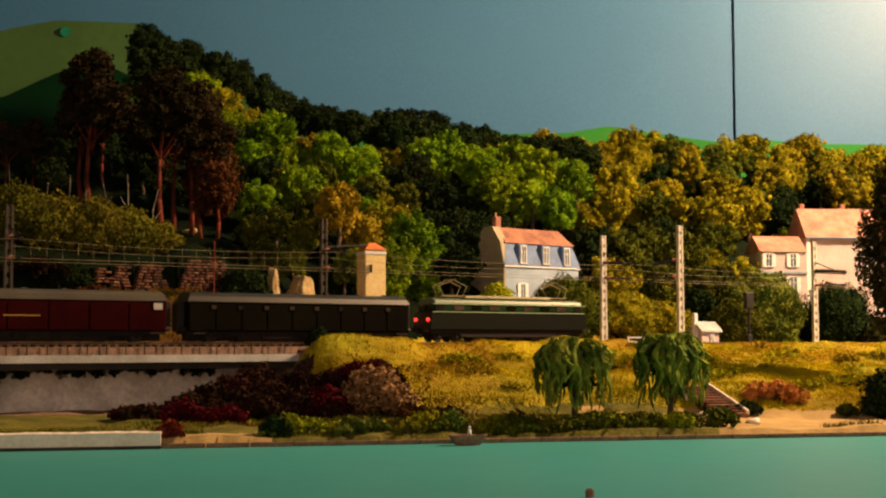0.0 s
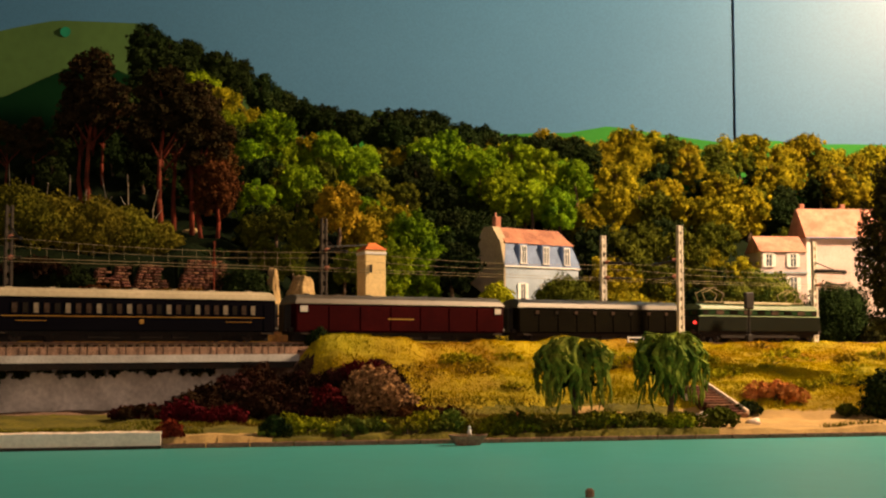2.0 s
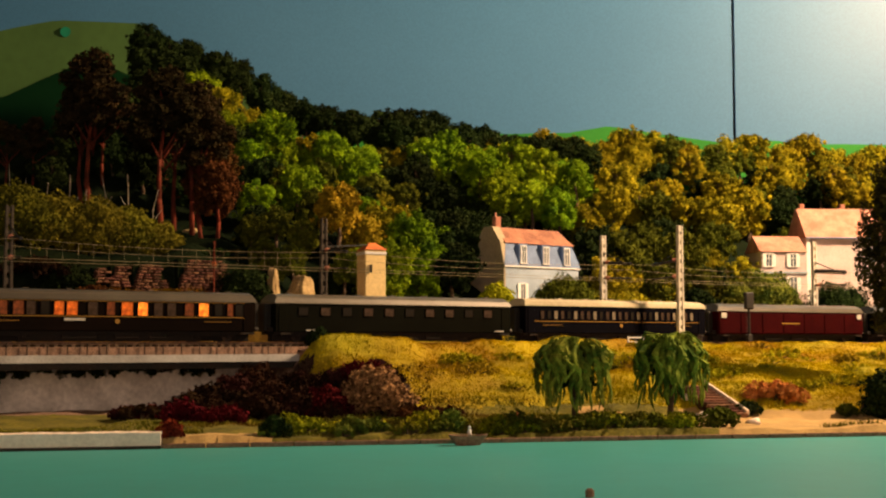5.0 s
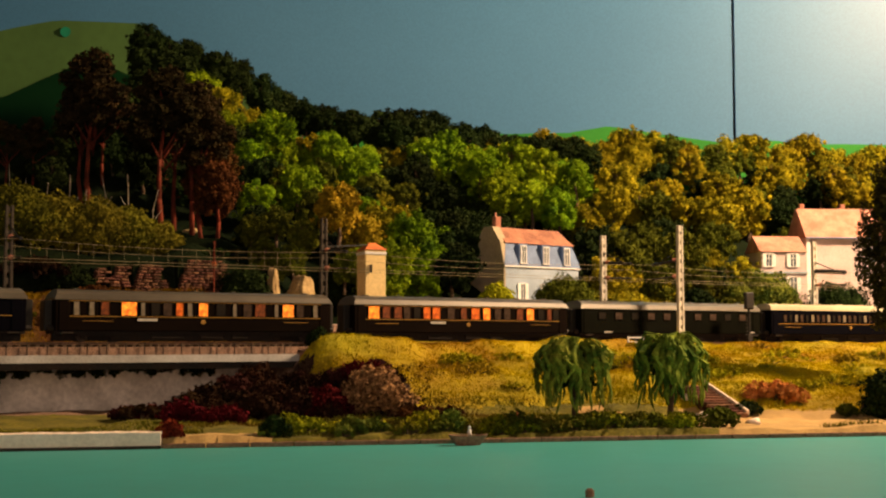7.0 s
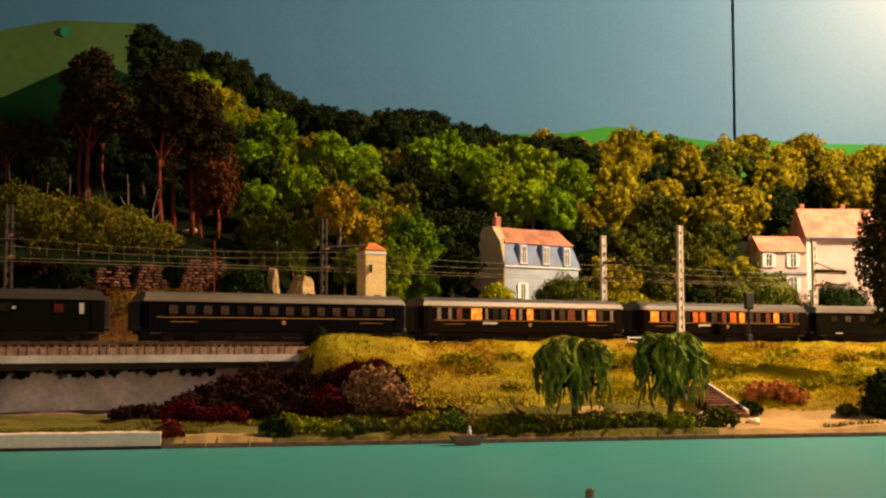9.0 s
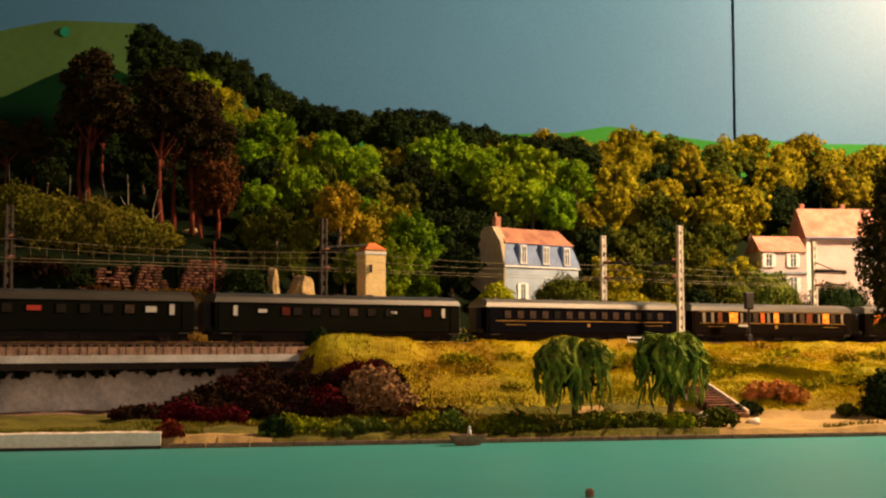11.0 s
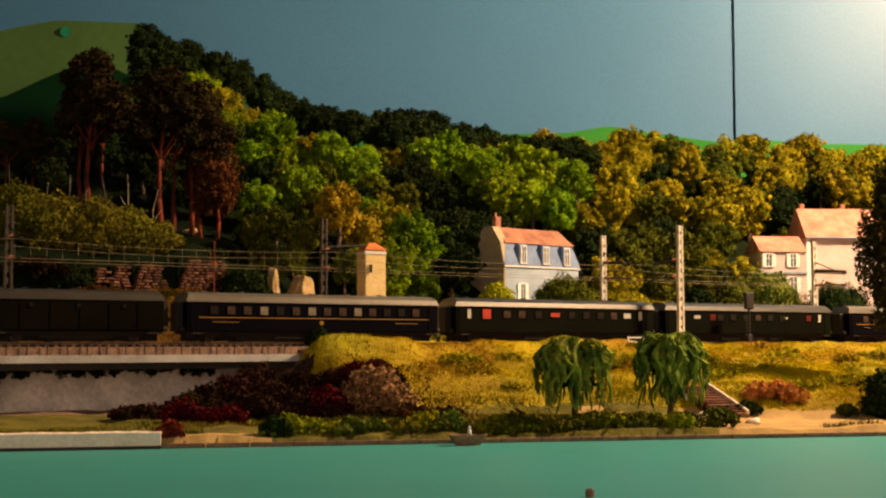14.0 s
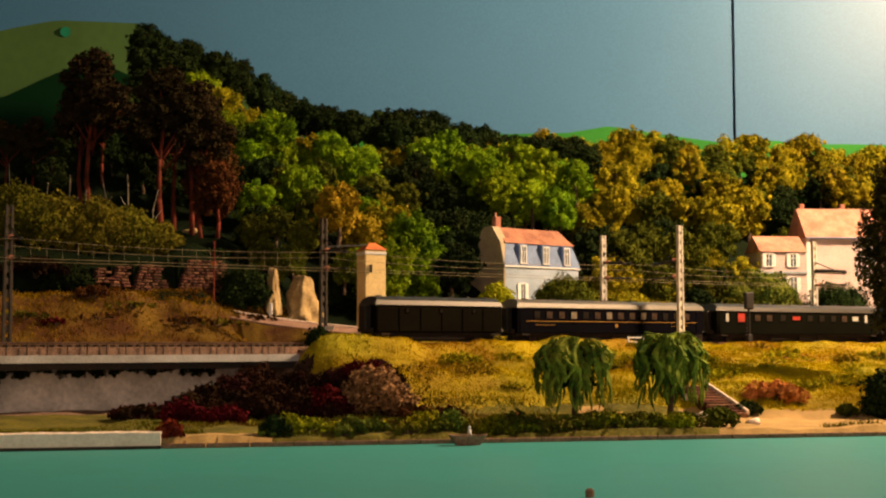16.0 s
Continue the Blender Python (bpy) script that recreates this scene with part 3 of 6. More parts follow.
def forest():
    rnd = random.Random(11)
    mk = {
        "bright": [broadleaf(0.088, 0.066 + 0.004 * k, M["leaf_bright"], M["bark"], 1 + k, label="bright green leafy model tree on the wooded hillside") for k in range(4)],
        "olive": [broadleaf(0.084, 0.062 + 0.004 * k, M["leaf_olive"], M["bark"], 21 + k, label="olive-yellow leafy model tree on the wooded hillside") for k in range(4)],
        "moss": [broadleaf(0.084, 0.066, M["leaf_moss"], M["bark"], 31 + k, label="dark mossy green leafy model tree low on the hillside") for k in range(3)],
        "dark": [broadleaf(0.080, 0.070, M["leaf_dark"], M["bark"], 41 + k, density=200000, flake=0.0022, label="dark green model tree of the ridge, repeated in hillside gaps as shade") for k in range(3)],
        "gold": [broadleaf(0.085, 0.062, M["leaf_gold"], M["bark"], 61, label="golden-yellow leafy model tree on the hillside")],
        "brown": [broadleaf(0.10, 0.058, M["leaf_rust"], M["bark_pine"], 71, label="reddish-brown leafy model tree on the dark slope")],
        "pine": [pine(0.20, 0.112, 81), pine(0.20, 0.100, 82), pine(0.20, 0.106, 83)],
    }
    used = set()

    def put(kind, x, y, scale, sink=0.004):
        proto = rnd.choice(mk[kind])
        turn = rnd.uniform(0, 360)
        if proto.name not in used:
            used.add(proto.name)
            proto.matrix_basis = pose(x, y, gz(x, y) - sink, 0, 0, turn)
            proto.scale = (scale,) * 3
        else:
            plant(proto, x, y, scale, turn, sink)

    def skyline(x):
        return float(np.interp(x, [-0.4971, -0.4511, -0.3962, -0.3503, -0.2861, -0.2403, -0.1674, -0.1128, -0.0582, 0.0055, 0.0418, 0.1054, 0.1780, 0.2325],
                               [0.5690, 0.5600, 0.5530, 0.5320, 0.4990, 0.4670, 0.4440, 0.4400, 0.4500, 0.4360, 0.4250, 0.4040, 0.3990, 0.4020]))

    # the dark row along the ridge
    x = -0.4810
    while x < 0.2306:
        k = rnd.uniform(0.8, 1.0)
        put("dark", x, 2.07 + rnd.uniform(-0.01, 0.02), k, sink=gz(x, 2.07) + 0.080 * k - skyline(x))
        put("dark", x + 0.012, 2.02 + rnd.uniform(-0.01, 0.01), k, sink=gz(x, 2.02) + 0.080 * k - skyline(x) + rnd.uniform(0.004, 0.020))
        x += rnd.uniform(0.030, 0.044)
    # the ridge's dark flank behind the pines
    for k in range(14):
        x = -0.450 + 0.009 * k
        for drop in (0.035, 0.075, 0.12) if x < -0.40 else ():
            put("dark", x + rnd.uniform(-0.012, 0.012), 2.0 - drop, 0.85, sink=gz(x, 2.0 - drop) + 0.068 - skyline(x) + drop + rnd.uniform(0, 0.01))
    # the first bright crowns below the ridge
    x = -0.3744
    while x < 0.1927:
        k = rnd.uniform(0.75, 1.0)
        u = 0.071 + (skyline(x * 1.055) - 0.071) * 0.947
        put("olive" if rnd.random() < 0.2 else "bright", x, 1.96 + rnd.uniform(-0.01, 0.01), k, sink=gz(x, 1.96) + 0.084 * k - u + rnd.uniform(0.040, 0.060))
        put("bright" if rnd.random() < 0.7 else "moss", x + 0.02, 1.92 + rnd.uniform(-0.01, 0.01), k, sink=gz(x, 1.92) + 0.084 * k - u + rnd.uniform(0.085, 0.105))
        x += rnd.uniform(0.034, 0.048)
    for row in range(21):
        for col in range(29):
            x = -0.76 + col * 0.058 + (0.029 if row % 2 else 0) + rnd.uniform(-0.016, 0.016)
            y0 = float(np.interp(x, LINE_X, LINE_Y))
            p_y = 0.20 + row * 0.070 + rnd.uniform(-0.022, 0.022)
            y = y0 + p_y
            if y > (2.00 if x < 0.18 else 2.06):
                continue
            if x < -0.08 and p_y < 0.40:
                continue
            if -0.11 < x - 0.10 < 0.11 and p_y < 0.40:
                continue
            if x > 0.40 and p_y < 0.34:
                continue
            if x < -0.246 - (y - 1.6) * 0.226:
                continue
            if rnd.random() < 0.05:
                continue
            # the gully between the two sunlit spurs, its shade made of dark-leaved trees
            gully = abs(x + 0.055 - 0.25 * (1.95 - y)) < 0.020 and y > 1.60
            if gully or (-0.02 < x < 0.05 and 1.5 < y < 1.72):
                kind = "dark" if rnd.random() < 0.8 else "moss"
            elif x < 0.19 + rnd.uniform(-0.05, 0.03):
                kind = rnd.choice(("bright", "bright", "bright", "bright", "olive", "olive", "moss"))
            elif rnd.random() < (0.6 if p_y < 0.33 else 0.22):
                kind = "moss"
            else:
                kind = "olive"
            # dark filler trees stand lower, as the shade between the sunlit crowns
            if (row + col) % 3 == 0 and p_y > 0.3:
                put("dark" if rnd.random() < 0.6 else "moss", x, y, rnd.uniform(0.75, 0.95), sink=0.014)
            else:
                put(kind, x, y, rnd.uniform(0.75, 1.2))
    # dark trees fill the low gaps with shade
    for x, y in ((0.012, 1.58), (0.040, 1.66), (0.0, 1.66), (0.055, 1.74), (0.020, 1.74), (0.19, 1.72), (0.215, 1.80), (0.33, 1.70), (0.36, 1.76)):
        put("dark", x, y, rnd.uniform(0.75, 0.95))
    # the olive slope that closes the right end of the valley
    for y, v_top, gap in ((2.15, 0.4110, 0.048), (2.13, 0.3960, 0.055), (2.09, 0.3600, 0.055), (2.04, 0.3250, 0.060), (1.98, 0.2850, 0.065)):
        x = 0.155 + rnd.uniform(0, 0.03)
        while x < 0.76:
            k = rnd.uniform(0.8, 1.15)
            top = v_top + (0.007 if x < 0.42 else 0.0)
            # dark and moss fillers put shade between the olive crowns
            put(("dark" if rnd.random() < 0.5 else "moss") if y < 2.14 and rnd.random() < 0.4 else "olive", x, y + rnd.uniform(-0.015, 0.015), k, sink=gz(x, y) + 0.084 * k - top + rnd.uniform(-0.016, 0.012))
            x += gap * rnd.uniform(0.8, 1.25)
    # the sunlit crowns beside the mansard house, and dark trees as shade next to them
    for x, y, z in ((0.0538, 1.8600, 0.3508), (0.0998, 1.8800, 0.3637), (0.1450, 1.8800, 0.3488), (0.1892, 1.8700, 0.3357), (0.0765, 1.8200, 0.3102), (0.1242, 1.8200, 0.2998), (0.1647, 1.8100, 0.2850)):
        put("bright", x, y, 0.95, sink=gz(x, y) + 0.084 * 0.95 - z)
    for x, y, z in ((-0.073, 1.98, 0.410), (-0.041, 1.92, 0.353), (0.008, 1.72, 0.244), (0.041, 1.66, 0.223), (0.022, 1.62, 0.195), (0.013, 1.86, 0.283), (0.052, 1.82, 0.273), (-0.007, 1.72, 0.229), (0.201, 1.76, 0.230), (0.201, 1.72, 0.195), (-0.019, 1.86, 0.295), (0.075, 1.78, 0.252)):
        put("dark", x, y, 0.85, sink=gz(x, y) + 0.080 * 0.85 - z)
    # the spur that comes down to the tower, and the crowns beside the pink houses
    for x, y, z in ((-0.163, 1.92, 0.383), (-0.117, 1.86, 0.344), (-0.145, 1.80, 0.296), (-0.088, 1.76, 0.279), (-0.098, 1.68, 0.229), (-0.047, 1.68, 0.225), (-0.010, 1.62, 0.195), (-0.059, 1.60, 0.183), (-0.030, 1.57, 0.157)):
        put(rnd.choice(("bright", "bright", "olive")), x, y, 0.85, sink=gz(x, y) + 0.084 * 0.85 - z)
    for x, y, z in ((0.374, 1.82, 0.206), (0.413, 1.80, 0.193), (0.338, 1.76, 0.167), (0.379, 1.74, 0.151), (0.271, 1.80, 0.189), (0.289, 1.74, 0.159), (0.244, 1.72, 0.150), (0.524, 1.95, 0.250)):
        put(rnd.choice(("olive", "moss")), x, y, 0.8, sink=gz(x, y) + 0.084 * 0.8 - z)
    for x, y, z in ((-0.1196, 1.4700, 0.2558), (-0.0962, 1.5300, 0.2270)):
        put("gold", x, y, 0.95, sink=gz(x, y) + 0.085 * 0.95 - z)
    # small shaded trees between the stone terraces and the spur
    for x, y, z in ((-0.222, 1.50, 0.222), (-0.195, 1.52, 0.233), (-0.166, 1.50, 0.215), (-0.201, 1.47, 0.193), (-0.171, 1.46, 0.183), (-0.111, 1.46, 0.176), (-0.084, 1.50, 0.169)):
        put("moss", x, y, 0.62, sink=gz(x, y) + 0.084 * 0.62 - z)
    # pines on the dark slope, tops at their heights
    for x, y, z in ((-0.4209, 1.5500, 0.4250), (-0.3294, 1.5200, 0.3980), (-0.4480, 1.7000, 0.4120), (-0.3100, 1.6000, 0.4000), (-0.5471, 1.7200, 0.3746), (-0.3725, 1.7500, 0.4133), (-0.5572, 1.6500, 0.3308),
                    (-0.3366, 1.6200, 0.4060), (-0.2950, 1.5800, 0.3700), (-0.4581, 1.6400, 0.4057)):
        g = gz(x, y)
        k = max(0.5, (z - g) / 0.207)
        put("pine", x, y, k, sink=0.003)
    for x, y, z in ((-0.2801, 1.6000, 0.3300), (-0.3085, 1.6600, 0.3221), (-0.2720, 1.5600, 0.3000)):
        put("brown", x, y, 1.05, sink=gz(x, y) + 0.10 * 1.05 - z)
    # dark trees added to black out the slope behind the pines
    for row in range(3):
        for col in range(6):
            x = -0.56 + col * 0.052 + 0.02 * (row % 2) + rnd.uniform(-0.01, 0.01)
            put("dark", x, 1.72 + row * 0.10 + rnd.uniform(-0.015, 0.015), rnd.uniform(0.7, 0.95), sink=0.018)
    # dead saplings between the pines
    for k, (x, y, z) in enumerate(((-0.4331, 1.5000, 0.2847), (-0.4148, 1.4900, 0.2635), (-0.3988, 1.5200, 0.2842), (-0.3678, 1.5100, 0.2861), (-0.3342, 1.5000, 0.2648), (-0.4886, 1.5200, 0.2808), (-0.5124, 1.5300, 0.3025), (-0.4623, 1.5000, 0.2714))):
        g = gz(x, y)
        z = g + (z - g) * 0.8
        t = thing("dead_sapling", pose(x, y, g - 0.002), "thin bare pale sapling trunk among the pines", "tree", "saplings")
        bm = bmesh.new()
        tube(bm, (0, 0, 0), (0.003 * math.sin(k), 0, (z - g) * 0.6), 0.0005, 0.0004, 6)
        tube(bm, (0.003 * math.sin(k), 0, (z - g) * 0.6), (0.004 * math.sin(k * 2), 0, z - g), 0.0005, 0.0003, 6)
        tube(bm, (0.002 * math.sin(k), 0, (z - g) * 0.4), (0.010 * math.cos(k * 3), 0, (z - g) * 0.62), 0.0005, 0.0003, 5)
        part("stem", bm, M["birch"], t)
    for protos in mk.values():
        for proto in protos:
            if proto.name not in used:
                for o in (*proto.children_recursive, proto):
                    bpy.data.objects.remove(o)


forest()


def bush(name, x, y, width, height, leaf, seed, label, n=8, size=0.0017, z=None):
    rnd = random.Random(seed)
    t = thing(name, pose(x, y, gz(x, y) if z is None else z), label, "bush")
    clumps = []
    for i in range(n):
        a = i * 2.4
        k = math.sqrt((i + 0.3) / n)
        r = height * rnd.uniform(0.28, 0.42)
        clumps.append((0.5 * (width - r) * k * math.cos(a), 0.32 * (width - r) * k * math.sin(a), max(r * 0.5, (height - r) * (1 - 0.7 * k * k) * rnd.uniform(0.8, 1.0)), r))
    bm = bmesh.new()
    for cx, cy, cz, r in clumps[:6]:
        tube(bm, (cx * 0.1, cy * 0.1, -0.002), (cx, cy, cz), 0.0009, 0.0004, 5)
    part("stem", bm, M["bark"], t)
    leaves("crown", clumps, 330000, size, leaf, t, loose=0.6)
    return t


def bushes():
    # (x, y, width, height, leaf, label)
    rows = [
        ("bush", -0.1668, 1.0600, 0.0407, 0.0271, "leaf_brown", "dark brown leafless bush beside the bridge"),
        ("bush", -0.1551, 1.1400, 0.0430, 0.0287, "leaf_brown", "dark brown leafless bush at the bridge's end"),
        ("bush", -0.1504, 1.1500, 0.0403, 0.0272, "leaf_brown", "dark brown scrub bush hiding the bridge's end"),
        ("bush", -0.1451, 1.0900, 0.0420, 0.0300, "leaf_brown", "dark brown bush on the embankment's end"),
        ("bush", -0.1197, 1.0500, 0.0411, 0.0274, "leaf_brown", "dark brown bush at the embankment's foot"),
        ("bush", -0.1463, 1.0300, 0.0411, 0.0265, "leaf_brown", "dark brown bush at the embankment's foot"),
        ("bush", -0.1833, 1.0300, 0.0365, 0.0219, "leaf_brown", "low brown bush beside the bridge"),
        ("bush", -0.2488, 1.0300, 0.0320, 0.0120, "leaf_mauve", "mauve-brown scrub spilling from the embankment before the wall"),
        ("bush", -0.2324, 1.0300, 0.0300, 0.0130, "leaf_red", "dark crimson scrub spilling from the embankment before the wall"),
        ("bush", -0.2176, 1.0400, 0.0340, 0.0161, "leaf_mauve", "mauve-brown scrub spilling from the embankment before the wall"),
        ("bush", -0.2039, 1.0500, 0.0360, 0.0229, "leaf_brown", "dark brown scrub spilling from the embankment before the wall"),
        ("bush", -0.1908, 1.0700, 0.0400, 0.0304, "leaf_brown", "dark brown scrub spilling from the embankment before the wall"),
        ("bush", -0.1765, 1.0900, 0.0420, 0.0379, "leaf_mauve", "mauve-brown scrub spilling from the embankment before the wall"),
        ("bush", -0.1606, 1.1100, 0.0420, 0.0437, "leaf_brown", "dark brown scrub spilling from the embankment before the wall"),
        ("bush", -0.1870, 1.0200, 0.0360, 0.0143, "leaf_red", "dark crimson scrub spilling from the embankment before the wall"),
        ("bush", -0.1693, 1.0200, 0.0360, 0.0126, "leaf_red", "dark crimson scrub spilling from the embankment before the wall"),
        ("bush", -0.1577, 1.0600, 0.0400, 0.0225, "leaf_mauve", "mauve-brown scrub spilling from the embankment before the wall"),
        ("bush", -0.1422, 1.0800, 0.0400, 0.0357, "leaf_brown", "dark brown scrub spilling from the embankment before the wall"),
        ("bush", -0.1199, 1.0500, 0.0360, 0.0229, "leaf_mauve", "mauve-brown scrub spilling from the embankment before the wall"),
        ("bush", -0.0981, 1.0600, 0.0340, 0.0225, "leaf_red", "dark crimson scrub spilling from the embankment before the wall"),
        ("bush", -0.0931, 1.1100, 0.0287, 0.0172, "leaf_red", "small crimson bush on the embankment"),
        ("bush", 0.0029, 1.0800, 0.0383, 0.0100, "leaf_rust", "low rusty bush at the embankment's foot"),
        ("bush", -0.0552, 1.0730, 0.0507, 0.0406, "leaf_rose", "dusty pink flowering bush on the embankment"),
        ("bush", -0.0957, 1.0600, 0.0415, 0.0323, "leaf_red", "dark crimson bush on the embankment"),
        ("bush", -0.0184, 1.0600, 0.0450, 0.0120, "leaf_rust", "low rusty red bush on the embankment"),
        ("bush", -0.1642, 0.9900, 0.0391, 0.0183, "leaf_red", "low crimson bush beside the bridge"),
        ("bush", -0.1982, 1.0000, 0.0391, 0.0200, "leaf_red", "low crimson bush under the bridge"),
        ("bush", -0.2352, 1.0200, 0.0391, 0.0139, "leaf_brown", "low brown bush under the bridge"),
        ("bush", -0.1840, 0.8850, 0.0170, 0.0140, "leaf_brick", "small brick-red bush at the quay's end"),
        ("bush", -0.1162, 0.9100, 0.0237, 0.0158, "leaf_dark", "dark green bush on the river bank"),
        ("bush", -0.0634, 0.9250, 0.0240, 0.0144, "leaf_willow", "green bush on the river bank"),
        ("bush", 0.0045, 0.9400, 0.0204, 0.0172, "leaf_willow", "green bush beside the rowing boat"),
        ("bush", 0.0598, 0.9500, 0.0389, 0.0130, "leaf_moss", "low mossy green bush on the river bank"),
        ("bush", 0.1176, 0.9700, 0.0480, 0.0140, "leaf_moss", "low mossy green bush under the willow"),
        ("bush", 0.1547, 0.9800, 0.0483, 0.0126, "leaf_moss", "low mossy green bush under the willow"),
        ("bush", 0.2145, 1.0120, 0.0323, 0.0175, "leaf_moss", "rounded olive bush on the sandy beach"),
        ("bush", 0.2547, 1.0900, 0.0257, 0.0133, "leaf_dark", "low dark bush at the steps' foot"),
        ("bush", 0.2850, 1.1250, 0.0560, 0.0200, "leaf_coral", "dusty pink bush on the embankment"),
        ("bush", 0.3699, 1.0870, 0.0202, 0.0454, "leaf_dark", "dark bush at the foot of the tall tree"),
        ("bush", 0.3359, 1.0860, 0.0174, 0.0113, "leaf_moss", "small mossy bush on the embankment"),
        ("bush", -0.1189, 1.2350, 0.0188, 0.0230, "leaf_dark", "small dark bush beside the railway line"),
        ("bush", 0.0661, 1.5850, 0.0290, 0.0500, "leaf_lime", "yellow-green bush before the mansard house"),
        ("bush", 0.1488, 1.5850, 0.0700, 0.0780, "leaf_moss", "dark mossy bush before the mansard house"),
        ("bush", 0.2179, 1.6400, 0.0835, 0.0626, "leaf_olive", "olive bush behind the railway line"),
        ("bush", 0.2781, 1.6600, 0.0765, 0.0557, "leaf_olive", "olive bush behind the railway line"),
        ("bush", 0.4228, 1.7200, 0.0621, 0.1109, "leaf_willow", "grey-green bush before the pink house"),
        ("bush", 0.3752, 1.6600, 0.0477, 0.0702, "leaf_moss", "mossy bush behind the railway line"),
        ("bush", 0.5724, 1.7000, 0.0433, 0.0433, "leaf_birch", "green bush behind the railway line"),
        ("bush", 0.5258, 1.7400, 0.0591, 0.0924, "leaf_dark", "dark bush before the pink house"),
        ("bush", -0.2098, 1.4200, 0.0309, 0.0210, "leaf_gold", "yellow-green bush on the stone wall's end"),
        ("bush", -0.3786, 1.3100, 0.0520, 0.0347, "leaf_dark", "dark green shrub between the stone terraces"),
        ("bush", -0.2140, 1.3900, 0.0483, 0.0483, "leaf_dark", "dark green shrub beside the rock face"),
        ("bush", -0.2501, 1.4200, 0.0423, 0.0110, "leaf_dark", "dark green shrub above the stone wall"),
        ("bush", -0.1201, 1.5000, 0.0587, 0.0457, "leaf_dark", "dark green shrub in the cutting"),
        ("bush", -0.3610, 1.2070, 0.0320, 0.0070, "leaf_red", "low red shrub on the grassy mound"),
        ("bush", -0.2531, 1.2840, 0.0584, 0.0078, "leaf_rust", "low rusty shrub on the grassy mound"),
        ("bush", -0.2017, 1.3510, 0.0594, 0.0080, "leaf_rust", "low rusty shrub on the grassy mound"),
        ("bush", -0.3036, 1.2620, 0.0501, 0.0068, "leaf_hedge", "low olive shrub on the grassy mound"),
        ("bush", -0.2296, 1.3090, 0.0696, 0.0076, "leaf_hedge", "low olive shrub on the grassy mound"),
        ("bush", -0.3890, 1.2040, 0.0501, 0.0073, "leaf_hedge", "low olive shrub on the grassy mound"),
        ("bush", -0.3295, 1.2360, 0.0493, 0.0056, "leaf_rust", "low rusty shrub on the grassy mound"),
        ("bush", -0.4093, 1.3000, 0.0735, 0.0226, "leaf_brown", "brown shrub on the grassy mound"),
        ("bush", -0.3389, 1.2600, 0.0383, 0.0142, "leaf_rust", "dry rusty shrub on the grassy mound"),
    ]
    for k, (nm, x, y, w, h, leaf, label) in enumerate(rows):
        bush(nm, x, y, w, h, M[leaf], 100 + k, label, n=14 if w > 0.05 else 8)
    # low growth along the waterline
    rnd = random.Random(31)
    for k in range(44):
        x = rnd.uniform(-0.125, 0.185)
        y = float(shore(x)) + rnd.uniform(0.008, 0.030)
        leaf, word = rnd.choice((("leaf_lime", "yellow-green"), ("leaf_lime", "yellow-green"), ("leaf_moss", "mossy green"), ("leaf_willow", "fresh green"), ("leaf_hedge", "olive")))
        w = rnd.uniform(0.014, 0.032)
        tagged(bush("shore_bush", x, y, w, w * rnd.uniform(0.35, 0.6), M[leaf], 400 + k, "low " + word + " bush along the waterline", n=8, size=0.0013), group="shore bushes")
    # tufts and dry weeds on the embankment's grass
    rnd = random.Random(57)
    for k in range(60):
        s = rnd.uniform(-0.06, 0.56)
        p = rnd.uniform(float(foot_of(s)) * 0.8, -0.07)
        x, y, h = line(s, p)
        if y < float(shore(x)) + 0.06:
            continue
        leaf, word = rnd.choice((("leaf_gold", "golden"), ("leaf_hedge", "olive"), ("leaf_straw", "straw-coloured"), ("leaf_straw", "straw-coloured"), ("leaf_straw", "straw-coloured"), ("leaf_straw", "straw-coloured")))
        w = rnd.uniform(0.020, 0.048)
        tagged(bush("weed_tuft", float(x), float(y), w, w * rnd.uniform(0.20, 0.32), M[leaf], 500 + k, "low " + word + " weed tuft in the embankment's grass", n=9, size=0.0013), group="weed tufts")
    # scattered scrub over the embankment's end
    rnd = random.Random(77)
    for k in range(60):
        s, p = rnd.uniform(-0.245, -0.145), rnd.uniform(-0.19, -0.035)
        if s > -0.185 and p > -0.115:
            continue
        x, y, h = line(s, p)
        leaf, word = rnd.choice((("leaf_brown", "brown"), ("leaf_brown", "brown"), ("leaf_red", "dark red"), ("leaf_mauve", "mauve-brown")))
        w = rnd.uniform(0.016, 0.034)
        tagged(bush("scrub_bush", float(x), float(y), w, w * rnd.uniform(0.45, 0.7), M[leaf], 300 + k, "low scraggly " + word + " scrub on the embankment's end", n=9, size=0.0013), group="scrub")
    # the hedge above the stone wall
    for k, (x, y, w, h) in enumerate(((-0.4521, 1.36, 0.085, 0.070), (-0.4137, 1.38, 0.080, 0.062), (-0.3744, 1.39, 0.075, 0.058), (-0.3429, 1.41, 0.065, 0.050), (-0.3145, 1.42, 0.050, 0.042), (-0.4218, 1.46, 0.09, 0.05), (-0.4694, 1.45, 0.09, 0.06))):
        tagged(bush("hedge_bush", x, y, w, h, M["leaf_hedge"], 200 + k, "rounded olive-green hedge bush above the stone wall", n=16), group="hedge")


bushes()


